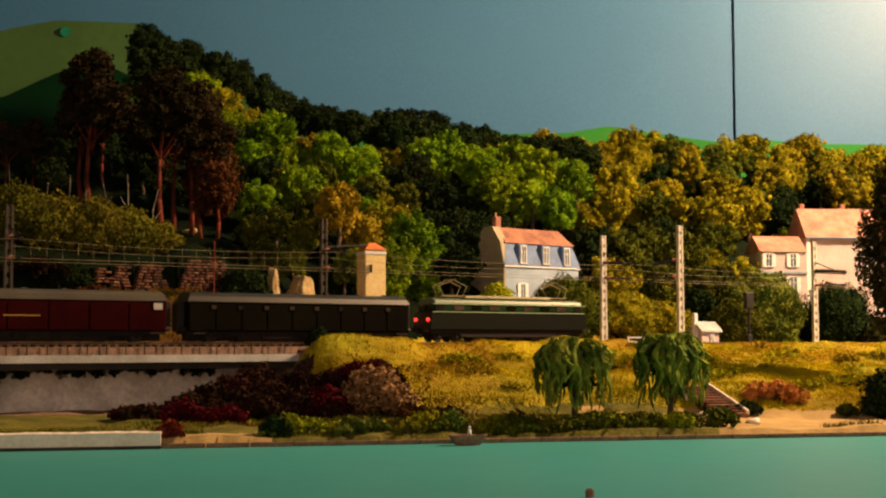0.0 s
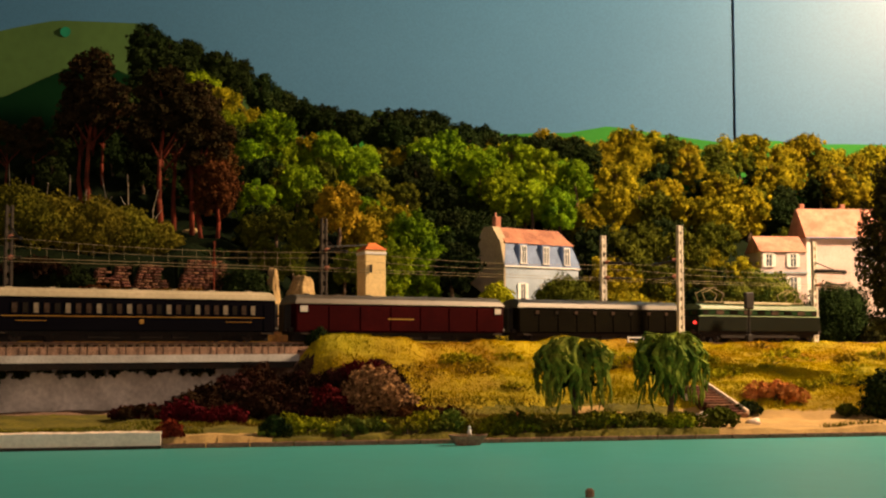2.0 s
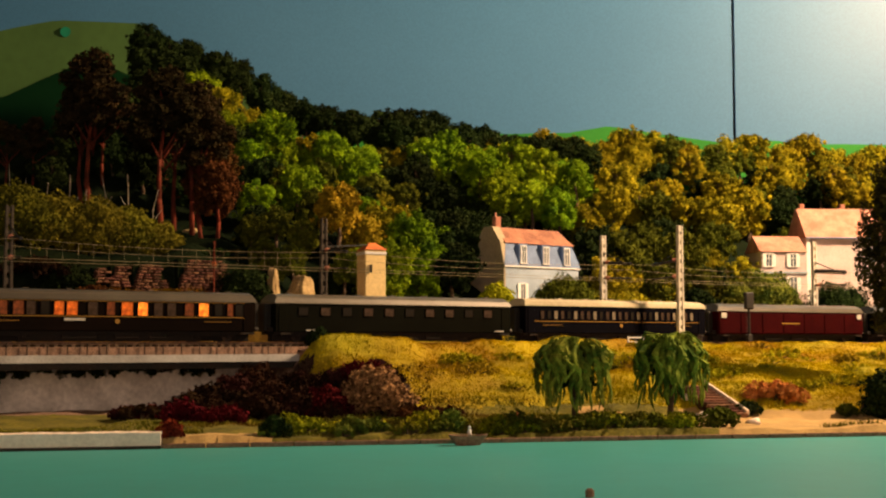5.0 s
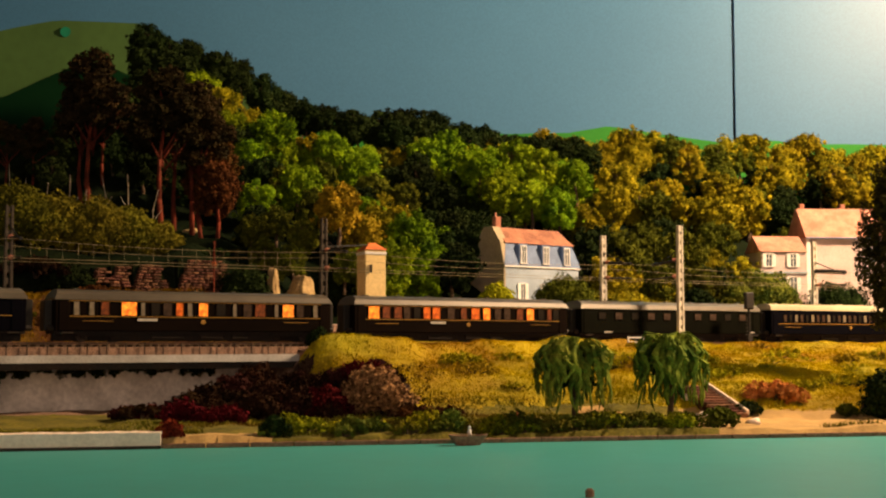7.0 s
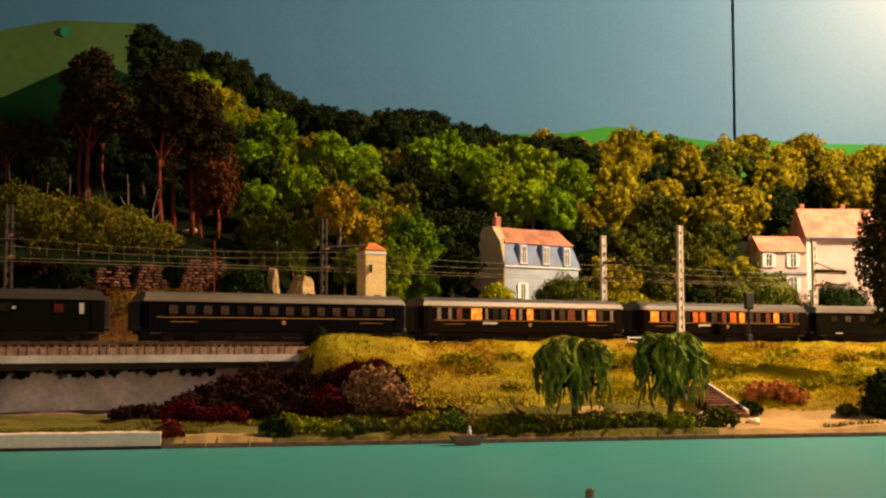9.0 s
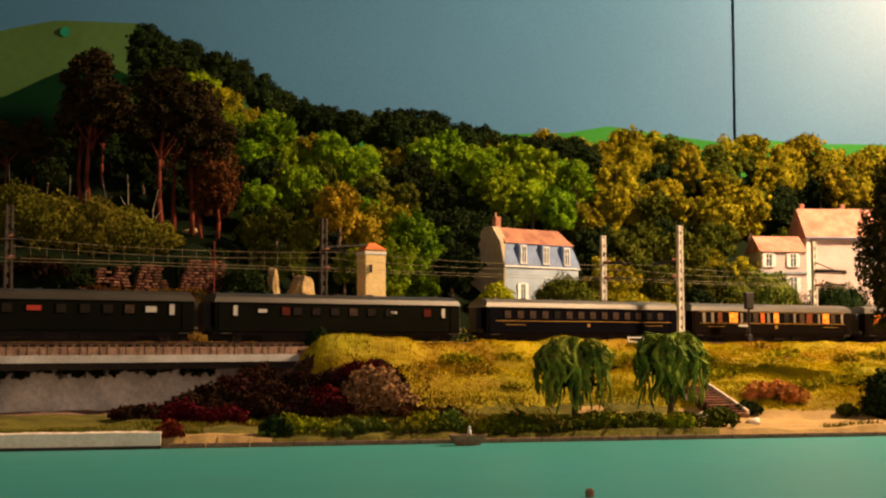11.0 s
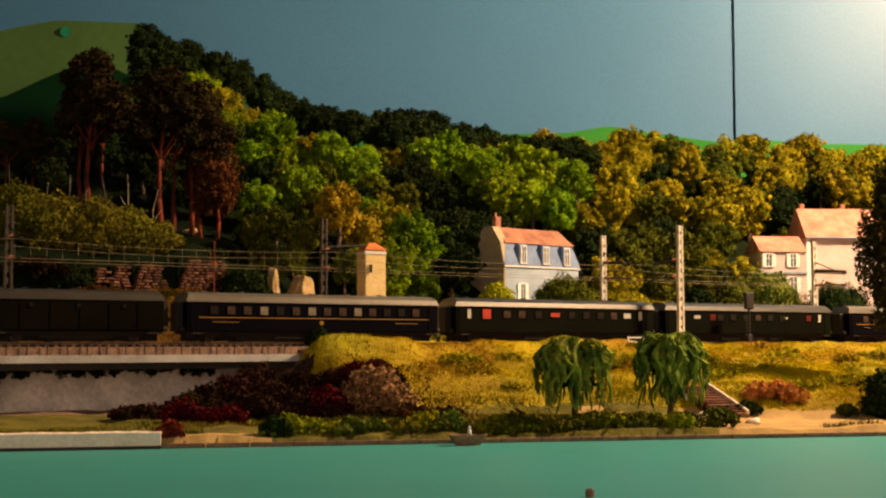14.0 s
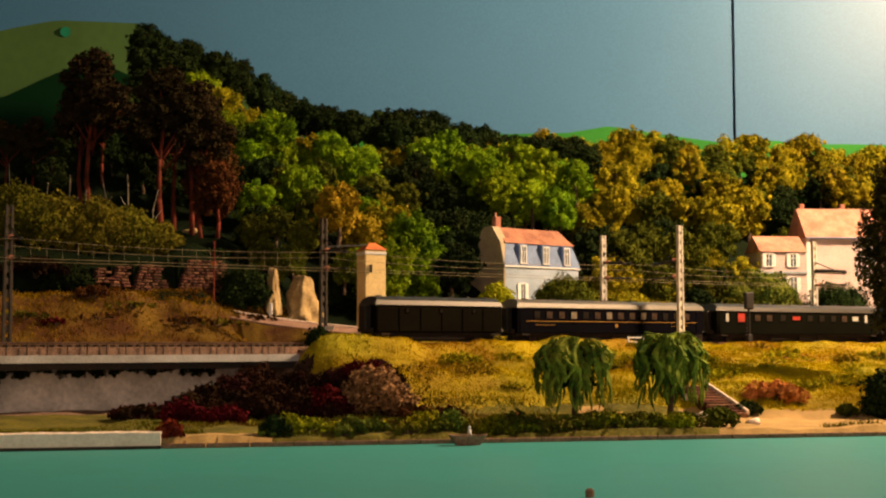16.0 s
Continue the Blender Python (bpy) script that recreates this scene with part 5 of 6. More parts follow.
def portal():
    """Ochre rock faces either side of a dark cutting, and the crossing road that drops past it."""
    def crag(x, y, w, d, h, seed):
        nx, nz = 22, 26
        verts, faces = [], []
        for j in range(nz):
            for i in range(nx):
                a = math.pi * i / (nx - 1)
                f = j / (nz - 1)
                k = (1 - 0.62 * f * f) * (1 + 0.5 * float(fbm(a + seed, f * 2.0 + seed, 2.2, seed)))
                verts.append((-math.cos(a) * w / 2 * k, -math.sin(a) * d * k, h * f * (1 + 0.12 * float(vnoise(a * 3, seed)))))
        for j in range(nz - 1):
            for i in range(nx - 1):
                k = j * nx + i
                faces.append((k, k + 1, k + nx + 1, k + nx))
        top = len(verts)
        verts.append((0, -d * 0.2, h * 1.02))
        for i in range(nx - 1):
            faces.append(((nz - 1) * nx + i, (nz - 1) * nx + i + 1, top))
        ob = raw("rock_face", verts, faces, M["rock"], smooth=True)
        ob.matrix_basis = pose(x, y, 0.062)
        tagged(ob, "ochre weathered rock face beside the cutting", "rock", "rocks of the cutting")

    crag(-0.1853, 1.42, 0.024, 0.016, 0.088, 3)
    crag(-0.1551, 1.44, 0.048, 0.034, 0.080, 8)
    t = thing("road_ramp", pose(0, 0, 0), "pale narrow road dropping to the railway crossing", "road")
    a = ((-0.2315, 1.3700, 0.1048), (-0.1854, 1.3600, 0.0969), (-0.1313, 1.3500, 0.0897), (-0.0837, 1.3400, 0.0849))
    verts, faces = [], []
    for i in range(13):
        f = i / 12 * 3
        k = min(2, int(f))
        p = Vector(a[k]).lerp(Vector(a[k + 1]), f - k)
        for dy, dz in ((-0.030, -0.006), (0.0, 0.0), (0.0, -0.03), (-0.030, -0.04)):
            verts.append((p.x, p.y + dy, p.z + dz))
    for i in range(12):
        for q in range(4):
            faces.append((4 * i + q, 4 * i + (q + 1) % 4, 4 * i + 4 + (q + 1) % 4, 4 * i + 4 + q))
    faces += [(0, 1, 2, 3), (48, 49, 50, 51)]
    raw("roadway", verts, faces, M["road"], t)
    verts, faces = [], []
    for i in range(13):
        f = i / 12 * 3
        k = min(2, int(f))
        p = Vector(a[k]).lerp(Vector(a[k + 1]), f - k)
        for dy, z in ((-0.0295, p.z - 0.0062 + 0.004 * float(vnoise(i * 0.9, 3.3))), (-0.055 - 0.01 * float(vnoise(i * 0.7, 1.3)), 0.064), (-0.028, 0.060)):
            verts.append((p.x, p.y + dy, z))
    for i in range(12):
        for q in range(3):
            faces.append((3 * i + q, 3 * i + (q + 1) % 3, 3 * i + 3 + (q + 1) % 3, 3 * i + 3 + q))
    raw("verge", verts, faces, M["mound"], t)
    bm = bmesh.new()
    for p, q in zip(a, a[1:]):
        tube(bm, Vector(p) + Vector((0, 0.001, 0.0006)), Vector(q) + Vector((0, 0.001, 0.0006)), 0.0011, sides=6)
    part("kerb", bm, M["quay"], t)
    bm = bmesh.new()
    x, y, z = (-0.1782, 1.3450, 0.0990)
    box(bm, (x, y, z + 0.006), (0.0035, 0.003, 0.013), 0.0006)
    part("marker_post", bm, M["white_paint"], t, "white marker post")
    # a bench-like crossing sign by the mast
    g = thing("platform_sign", pose(-0.1137, 1.30, 0.066), "small grey board on two thin posts beside the line", "sign")
    for dx in (-0.002, 0.002):
        solid("post", (dx, 0, 0.010), (0.0008, 0.0008, 0.020), M["post_dark"], g)
    solid("board", (0, -0.0006, 0.019), (0.009, 0.001, 0.004), M["concrete"], g)


portal()


def stone_walls():
    """Rough terraces of pinkish stones below the hedge."""
    rnd = random.Random(5)
    base = solid("stone", (0, 0, 0), (1, 1, 1), M["stone"], None, 0.18)
    first = True
    for s0, s1, z0, rows in ((-0.2185, -0.1614, 0.1251, 11), (-0.2684, -0.2349, 0.1248, 9), (-0.2928, -0.2703, 0.1285, 7), (-0.3119, -0.2952, 0.1324, 5), (-0.1601, -0.1494, 0.1245, 6)):
        w = thing("stone_wall", pose(0, 0, 0), "rough terraced wall of pinkish stones on the grassy mound", "wall", "stone walls")
        back = bmesh.new()
        xa, ya, h = line((s0 + s1) / 2, 0.192)
        box(back, (0, 0.002, (rows * 0.0032) / 2 - 0.006), (s1 - s0 - 0.008, 0.016, rows * 0.0032 + 0.008), 0, Matrix.Translation((xa, ya, z0)) @ Matrix.Rotation(h, 4, "Z"))
        part("core", back, M["soil"], w)
        for r in range(rows):
            s = s0 + r * 0.0013 + rnd.uniform(0, 0.002)
            while s < s1 - r * 0.0006:
                ln = rnd.uniform(0.0045, 0.0120)
                x, y, h = line(s + ln / 2, 0.180 + r * 0.0008 + rnd.uniform(-0.001, 0.001))
                m = Matrix.Translation((x, y, z0 + r * 0.0032)) @ Matrix.Rotation(h + rnd.uniform(-0.1, 0.1), 4, "Z") @ Matrix.Diagonal((ln * 0.92, 0.010, 0.0023, 1))
                if first:
                    base.parent, base.matrix_basis, first = w, m, False
                else:
                    share("stone", base, m, w)
                s += ln + 0.0006


stone_walls()


def hut():
    x, y, z0 = 0.3186, 1.585, 0.064
    t = thing("crossing_hut", pose(x, y, z0, 0, 0, 28), "small cream crossing keeper's hut with tall chimney", "hut")
    w, d, h = 0.026, 0.022, 0.020
    solid("wall", (0, 0, h / 2), (w, d, h), M["pink_wall"], t)
    bm = bmesh.new()
    profile(bm, [(-d / 2 - 0.003, h - 0.001), (0, h + 0.010), (d / 2 + 0.003, h - 0.001), (d / 2 + 0.003, h + 0.001), (0, h + 0.012), (-d / 2 - 0.003, h + 0.001)], -w / 2 - 0.003, w / 2 + 0.003)
    part("roof", bm, M["deck"], t)
    bm = bmesh.new()
    profile(bm, [(-d / 2, h), (d / 2, h), (0, h + 0.010)], -w / 2, w / 2)
    part("gable", bm, M["pink_wall"], t)
    solid("chimney", (-w / 2 - 0.002, 0.0, 0.021), (0.005, 0.005, 0.042), M["white_paint"], t, 0.0004)
    window(t, 0.002, 0.011, 0.005, 0.009, -d / 2 - 0.0008)
    solid("door", (w / 2 + 0.0005, 0, 0.008), (0.001, 0.008, 0.016), M["slate"], t)


hut()


def signal():
    x, y, h = line(0.3974, -0.040)
    t = thing("railway_signal", pose(x, y, 0.060, 0, 0, math.degrees(h)), "dark railway signal head on a slim post", "signal")
    z = 0.1100 - 0.060
    bm = bmesh.new()
    tube(bm, (0, 0, 0), (0, 0, z), 0.0016, 0.0013, 8)
    part("post", bm, M["black"], t)
    solid("head", (0, 0, z + 0.009), (0.014, 0.005, 0.020), M["black"], t, 0.0015)
    solid("cabinet", (0.0, 0.001, 0.010), (0.007, 0.006, 0.02), M["black"], t, 0.0005)
    bm = bmesh.new()
    for k in range(12):
        tube(bm, (-0.0018, 0.004, 0.004 * k), (0.0018, 0.004, 0.004 * k), 0.0003, sides=4)
    part("ladder", bm, M["iron"], t)


signal()


# ---- the shore: quay, boat, steps, bench ----
def quay():
    t = thing("quay", pose(0, 0, 0), "low white stone quay wall along the river", "quay")
    x0, x1 = -0.42, -0.1885
    rnd = random.Random(3)
    verts, faces = [], []
    n = 60
    for i in range(n + 1):
        x = x0 + (x1 - x0) * i / n
        y = float(shore(x)) - 0.004
        top = 0.0112 + rnd.uniform(-0.0003, 0.0003)
        foot = 0.0012 + rnd.uniform(-0.0006, 0.0006)
        verts += [(x, y, foot), (x, y, top - 0.0004), (x, y + 0.0006, top), (x, y + 0.013, top), (x, y + 0.013, foot)]
    for i in range(n):
        for q in range(5):
            faces.append((5 * i + q, 5 * i + 5 + q, 5 * i + 5 + (q + 1) % 5, 5 * i + (q + 1) % 5))
    faces += [(0, 1, 2, 3, 4), tuple(range(5 * n + 4, 5 * n - 1, -1))]
    raw("coping", verts, faces, M["quay"], t)
    bm = bmesh.new()
    ya, yb = float(shore(x0)), float(shore(x1))
    box(bm, (0, 0.0045, 0.0008), (math.hypot(x1 - x0, yb - ya), 0.015, 0.0026), 0, Matrix.Translation(((x0 + x1) / 2, (ya + yb) / 2 - 0.0018, 0)) @ Matrix.Rotation(math.atan2(yb - ya, x1 - x0), 4, "Z"))
    part("footing", bm, M["post_dark"], t, "dark strip along the quay's foot")
    e = thing("bank_edging", pose(0, 0, 0), "thin dark plank edging along the river bank", "edging")
    for i in range(24):
        a, b = x1 + (0.5 - x1) * i / 24, x1 + (0.5 - x1) * (i + 1) / 24
        ya, yb = float(shore(a)), float(shore(b))
        bm = bmesh.new()
        box(bm, (0, 0, 0.0016), (b - a, 0.003, 0.0032), 0.0003, Matrix.Translation(((a + b) / 2, (ya + yb) / 2 - 0.001, 0)) @ Matrix.Rotation(math.atan2(yb - ya, b - a), 4, "Z"))
        part("plank", bm, M["wood_boat"], e)


quay()


def boat():
    x, y = 0.0173, 0.905
    t = thing("rowing_boat", pose(x, y, -0.001, 0, 0, 12), "small grey wooden rowing boat moored at the bank", "boat")
    verts, faces = [], []
    n = 12
    for ring, (kz, kw) in enumerate(((0.0, 0.55), (0.0075, 1.0), (0.0075, 0.88), (0.0025, 0.5))):
        for i in range(n):
            a = 2 * math.pi * i / n
            cx = math.cos(a)
            verts.append((0.0145 * kw * cx * abs(cx) ** -0.2 if abs(cx) > 0.01 else 0, 0.0058 * kw * math.sin(a), kz + (0.0012 * cx * cx if ring in (1, 2) else 0)))
    for r in range(3):
        for i in range(n):
            faces.append((r * n + i, r * n + (i + 1) % n, (r + 1) * n + (i + 1) % n, (r + 1) * n + i))
    faces += [tuple(range(n))[::-1], tuple(range(3 * n, 4 * n))]
    raw("hull", verts, faces, M["wood_boat"], t)
    for k in (-0.006, 0.005):
        solid("thwart", (k, 0, 0.0060), (0.003, 0.0098, 0.0008), M["board"], t)
    bm = bmesh.new()
    tube(bm, (-0.012, -0.004, 0.009), (0.004, -0.0056, 0.0082), 0.0004, sides=5)
    part("oar", bm, M["board"], t)
    for nm, px, py, pz, mt in (("figurine", x + 0.001, y, 0.0052, "white_paint"), ("figurine", 0.0566, 1.0, gz(0.0566, 1.0), "tile_red")):
        bm = bmesh.new()
        tube(bm, (0, 0, 0), (0, 0, 0.0085), 0.0023, 0.0015, 8)
        got = bmesh.ops.create_icosphere(bm, subdivisions=2, radius=0.0016)["verts"]
        bmesh.ops.translate(bm, vec=(0, 0, 0.0100), verts=got)
        f = part(nm, bm, M[mt], None, smooth=True)
        f.matrix_basis = pose(px, py, pz) @ Matrix.Diagonal((0.75, 0.75, 0.7, 1))
        tagged(f, "tiny painted white model figurine in the boat" if mt == "white_paint" else "tiny painted red model figurine on the bank", "figurine")


boat()


def steps():
    a, b = Vector((0.2289, 1.1530, 0.0312)) + Vector((0, 0, 0.003)), Vector((0.2486, 1.0780, 0.0097)) + Vector((0, 0, 0.003))
    t = thing("stairway", pose(0, 0, 0), "concrete steps with a pale sloping cheek down the embankment", "steps")
    d = b - a
    n = 11
    for i in range(n):
        p = a + d * (i + 0.5) / n
        bm = bmesh.new()
        ang = math.atan2(d.y, d.x)
        box(bm, (0, -0.012, -0.004), (0.020, 0.024, 0.007), 0.0004, Matrix.Translation(p + Vector((0, 0, 0.0))) @ Matrix.Rotation(ang, 4, "Z"))
        part("tread", bm, M["stone"], t)
    bm = bmesh.new()
    q = d.to_track_quat("X", "Z").to_matrix().to_4x4()
    box(bm, (0, 0.002, 0.001), (d.length + 0.004, 0.0026, 0.0045), 0.0005, Matrix.Translation((a + b) / 2) @ q)
    part("cheek_wall", bm, M["quay"], t, "pale sloping cheek wall")
    # white frame beside the line
    x, y, z = (0.2050, 1.3870, 0.0684)
    g = thing("white_barrier", pose(x, y, z - 0.001, 0, 0, 20), "low white painted barrier beside the line", "barrier")
    for dx in (-0.0085, 0.0085):
        solid("post", (dx, 0, 0.005), (0.0016, 0.0016, 0.010), M["white_paint"], g)
    for z in (0.0035, 0.0085):
        solid("bar", (0, 0, z), (0.0185, 0.0014, 0.0018), M["white_paint"], g)
    bm = bmesh.new()
    box(bm, (0, 0, 0.0015), (0.004, 0.003, 0.005), 0.001)
    f = part("float", bm, M["wood_boat"])
    f.matrix_basis = pose(0.0674, 0.603, 0.0)
    tagged(f, "tiny dark wooden float on the water", "float")
    for k, (u, yy) in enumerate(((0.2445, 1.03), (0.2143, 1.08), (0.3570, 1.1), (0.2100, 1.13))):
        bm = bmesh.new()
        got = bmesh.ops.create_icosphere(bm, subdivisions=2, radius=0.006)["verts"]
        for v in bm.verts:
            v.co *= 1 + 0.5 * noise.noise(v.co * 300 + Vector((k, 0, 0)))
            v.co.z *= 0.6
        r = part("boulder", bm, M["quay"], None, smooth=True)
        r.matrix_basis = pose(u, yy, gz(u, yy) + 0.001)
        tagged(r, "pale rounded boulder on the sandy bank", "boulder")


steps()

# ---- the train ----
PAINT = {
    "green": mat("loco_green", (0.015, 0.039, 0.015), (0.01125, 0.0285, 0.012), 0.35, 30, 300, 0.05, vary=0.1, gloss=0.06),
    "loco_black": mat("loco_black_green", (0.0056, 0.0084, 0.0056), (0.0042, 0.0063, 0.0042), 0.4, 30, 300, 0.05, vary=0.1, gloss=0.2),
    "pale_green": mat("pale_green_band", (0.30, 0.42, 0.27), (0.26, 0.38, 0.24), 0.4, 30, 300, 0.05, vary=0.08),
    "roof_green": mat("dull_green_roof", (0.10, 0.15, 0.09), (0.07, 0.11, 0.065), 0.4, 30, 300, 0.05, vary=0.1, gloss=0.3),
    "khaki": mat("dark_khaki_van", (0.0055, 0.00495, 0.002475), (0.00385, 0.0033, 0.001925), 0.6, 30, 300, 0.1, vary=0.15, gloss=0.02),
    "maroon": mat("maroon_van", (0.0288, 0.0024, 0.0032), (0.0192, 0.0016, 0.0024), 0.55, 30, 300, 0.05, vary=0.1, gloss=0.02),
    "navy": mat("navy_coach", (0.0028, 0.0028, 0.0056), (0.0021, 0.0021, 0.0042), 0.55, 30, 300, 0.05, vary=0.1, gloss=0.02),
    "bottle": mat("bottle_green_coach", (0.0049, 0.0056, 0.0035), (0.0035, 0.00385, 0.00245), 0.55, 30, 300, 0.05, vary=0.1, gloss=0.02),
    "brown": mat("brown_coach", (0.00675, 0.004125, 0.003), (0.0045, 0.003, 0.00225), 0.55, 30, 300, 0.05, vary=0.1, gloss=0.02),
    "gold": mat("gold_lining", (0.3, 0.17, 0.03), (0.22, 0.125, 0.024), 0.5, 30, 300, 0, vary=0.1),
    "cream_roof": mat("cream_roof", (0.46, 0.42, 0.31), (0.36, 0.33, 0.24), 0.7, 25, 300, 0.1, vary=0.12, gloss=0.06),
    "grey_roof": mat("grey_roof", (0.08, 0.072, 0.056), (0.052, 0.046, 0.038), 0.32, 25, 300, 0.05, vary=0.12, gloss=0.9),
    "silver_roof": mat("silver_roof", (0.115, 0.106, 0.086), (0.08, 0.073, 0.058), 0.32, 25, 300, 0.05, vary=0.12, gloss=0.9),
    "dark_roof": mat("dark_roof", (0.024, 0.0216, 0.0174), (0.0156, 0.0138, 0.0114), 0.36, 25, 300, 0.05, vary=0.12, gloss=0.9),
    "glass": mat("coach_glass", (0.024, 0.0208, 0.0176), (0.0144, 0.0128, 0.0112), 0.15, 30, 300, 0, vary=0.1),
    "curtain": mat("curtained_pane", (0.075, 0.05, 0.038), (0.03, 0.021, 0.016), 0.5, 200, 600, 0, vary=0.2, gloss=0.06),
    "white_blind": mat("white_blind", (0.5, 0.5, 0.48), (0.4, 0.4, 0.38), 0.6, 60, 500, 0, vary=0.1),
    "dim_red": mat("dull_red_blind", (0.10, 0.014, 0.010), (0.06, 0.010, 0.008), 0.6, 60, 500, 0, vary=0.15, gloss=0.06),
    "lace": mat("lace_curtain", (0.27, 0.23, 0.17), (0.15, 0.13, 0.10), 0.8, 200, 600, 0, vary=0.15, gloss=0.06),
    "red_blind": mat("red_blind", (0.42, 0.035, 0.022), (0.32, 0.03, 0.018), 0.6, 60, 500, 0, vary=0.1),
    "amber": mat("lit_amber_pane", (1.0, 0.30, 0.025), (0.45, 0.05, 0.004), 0.5, 230, 900, 0, vary=0.4, glow=1.3),
    "ember": mat("dim_lit_pane", (0.17, 0.036, 0.006), (0.05, 0.012, 0.003), 0.5, 300, 900, 0, vary=0.4, glow=0.45),
    "glow": mat("half_lit_pane", (0.62, 0.12, 0.008), (0.26, 0.035, 0.003), 0.5, 230, 900, 0, vary=0.4, glow=0.7),
    "tail": mat("red_tail_light", (1.0, 0.05, 0.03), (1.0, 0.04, 0.03), 0.4, 30, 300, 0, vary=0.0, glow=2.2),
}


def bogie(parent, x, base, wheels, d=0.0105):
    bm = bmesh.new()
    for sy in (-1, 1):
        box(bm, (x, sy * 0.0105, 0.0065), (base + 0.012, 0.0016, 0.0034), 0.0004)
        for k in range(wheels):
            wx = x - base / 2 + base * k / (wheels - 1)
            box(bm, (wx, sy * 0.0115, 0.0055), (0.0042, 0.0014, 0.0046), 0.0005)
    box(bm, (x, 0, 0.0078), (0.010, 0.022, 0.0024))
    b = part("bogie", bm, M["underframe_dark"], parent)
    for k in range(wheels):
        wx = x - base / 2 + base * k / (wheels - 1)
        bm = bmesh.new()
        for sy in (-1, 1):
            tube(bm, (wx, sy * 0.0071, d / 2), (wx, sy * 0.0092, d / 2), d / 2, sides=14)
        tube(bm, (wx, -0.008, d / 2), (wx, 0.008, d / 2), 0.001, sides=6)
        part("wheelset", bm, M["iron"], b)


def coach(name, length, paint, roof, label, windows, lining=True, plates=(), top=0.0455, seam=True, panel=0):
    """A coach in its own space: x along the line, the camera's side at -y, rail top at z 0. windows: (place, width, height, material)."""
    t = thing(name, pose(0, 0, 0), label, "rail car", "vehicles of the train")
    w, floor, wall = 0.0325, 0.0095, 0.0385 if roof == "cream_roof" else 0.0362
    L = length - 0.006
    bm = bmesh.new()
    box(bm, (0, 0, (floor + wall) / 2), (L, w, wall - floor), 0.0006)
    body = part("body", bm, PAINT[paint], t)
    pts = [(-w / 2 - 0.0006, wall)]
    for k in range(9):
        a = math.pi * k / 8
        pts.append((-(w / 2 + 0.0002) * math.cos(a), wall + 0.0012 + (top - wall - 0.0012) * math.sin(a) ** 0.75))
    pts.append((w / 2 + 0.0006, wall))
    bm = bmesh.new()
    profile(bm, pts, -L / 2 - 0.0008, L / 2 + 0.0008)
    for v in bm.verts:
        if abs(v.co.x) > L / 2 and v.co.z > wall + 0.004:
            v.co.x -= math.copysign((v.co.z - wall) * 0.45, v.co.x)
    rf = part("roof", bm, PAINT[roof], t)
    for k in range(7):
        solid("ventilator", (-L * 0.42 + L * 0.84 * k / 6, 0, top + 0.0003), (0.005, 0.006, 0.0012), PAINT[roof], rf, 0.0004)
    solid("gutter", (0, -w / 2 - 0.0006, wall + 0.0003), (L, 0.0006, 0.0007), PAINT[roof], t)
    solid("underframe", (0, 0, floor - 0.0012), (L, 0.027, 0.0026), M["underframe_dark"], t)
    # two dark blocks added under the floor, standing for the shade there
    solid("centre_sill", (0, 0, 0.0045), (L - 0.004, 0.009, 0.0074), M["underframe_dark"], t)
    solid("battery_skirt", (0, 0, 0.0044), (L - 0.100, 0.020, 0.0076), M["underframe_dark"], t, 0.0006)
    for bx, bw in ((-0.03, 0.030), (0.012, 0.022), (0.040, 0.016)):
        solid("equipment_box", (bx * length / 0.27, -0.0085, 0.0056), (bw, 0.008, 0.0055), M["underframe_dark"], t, 0.0006)
        solid("equipment_box", (bx * length / 0.27 * 0.8, 0.0085, 0.0056), (bw, 0.008, 0.0055), M["underframe_dark"], t, 0.0006)
    for sx in (-1, 1):
        bogie(t, sx * (L / 2 - 0.040), 0.030, 2)
        bm = bmesh.new()
        box(bm, (sx * (L / 2 + 0.0035), 0, 0.023), (0.007, 0.014, 0.026), 0.0008)
        for sy in (-1, 1):
            tube(bm, (sx * L / 2, sy * 0.0098, 0.0118), (sx * (L / 2 + 0.005), sy * 0.0098, 0.0118), 0.0022, sides=8)
        part("gangway", bm, M["black"], t)
        solid("step", (sx * (L / 2 - 0.010), -w / 2 - 0.0004, 0.0080), (0.010, 0.003, 0.0010), M["iron"], t)
        solid("door", (sx * (L / 2 - 0.0075), -w / 2 - 0.0002, 0.0225), (0.0085, 0.0008, 0.0255), PAINT[paint], t, 0.0002)
    if lining:
        for z, hh in ((0.0222, 0.0007), (0.0354, 0.0006))[:2 if paint == "brown" else 1]:
            solid("lining", (0, -w / 2 - 0.0002, z), (L - 0.022, 0.0007, hh), PAINT["gold"], t)
        bm = bmesh.new()
        tube(bm, (0.002, -w / 2 - 0.0004, 0.0180), (0.002, -w / 2 + 0.0002, 0.0180), 0.0022, sides=10)
        part("crest", bm, PAINT["gold"], t, "gilt crest")
        for sx in (-1, 1):
            solid("lettering_bar", (sx * L * 0.36, -w / 2 - 0.0002, 0.0182), (0.026, 0.0005, 0.0005), PAINT["gold"], t)
    for px, pz, pw, ph in plates:
        solid("nameboard", (px, -w / 2 - 0.0004, pz), (pw, 0.0007, ph), PAINT["white_blind"], t, 0.0, "white nameboard")
    made = {}
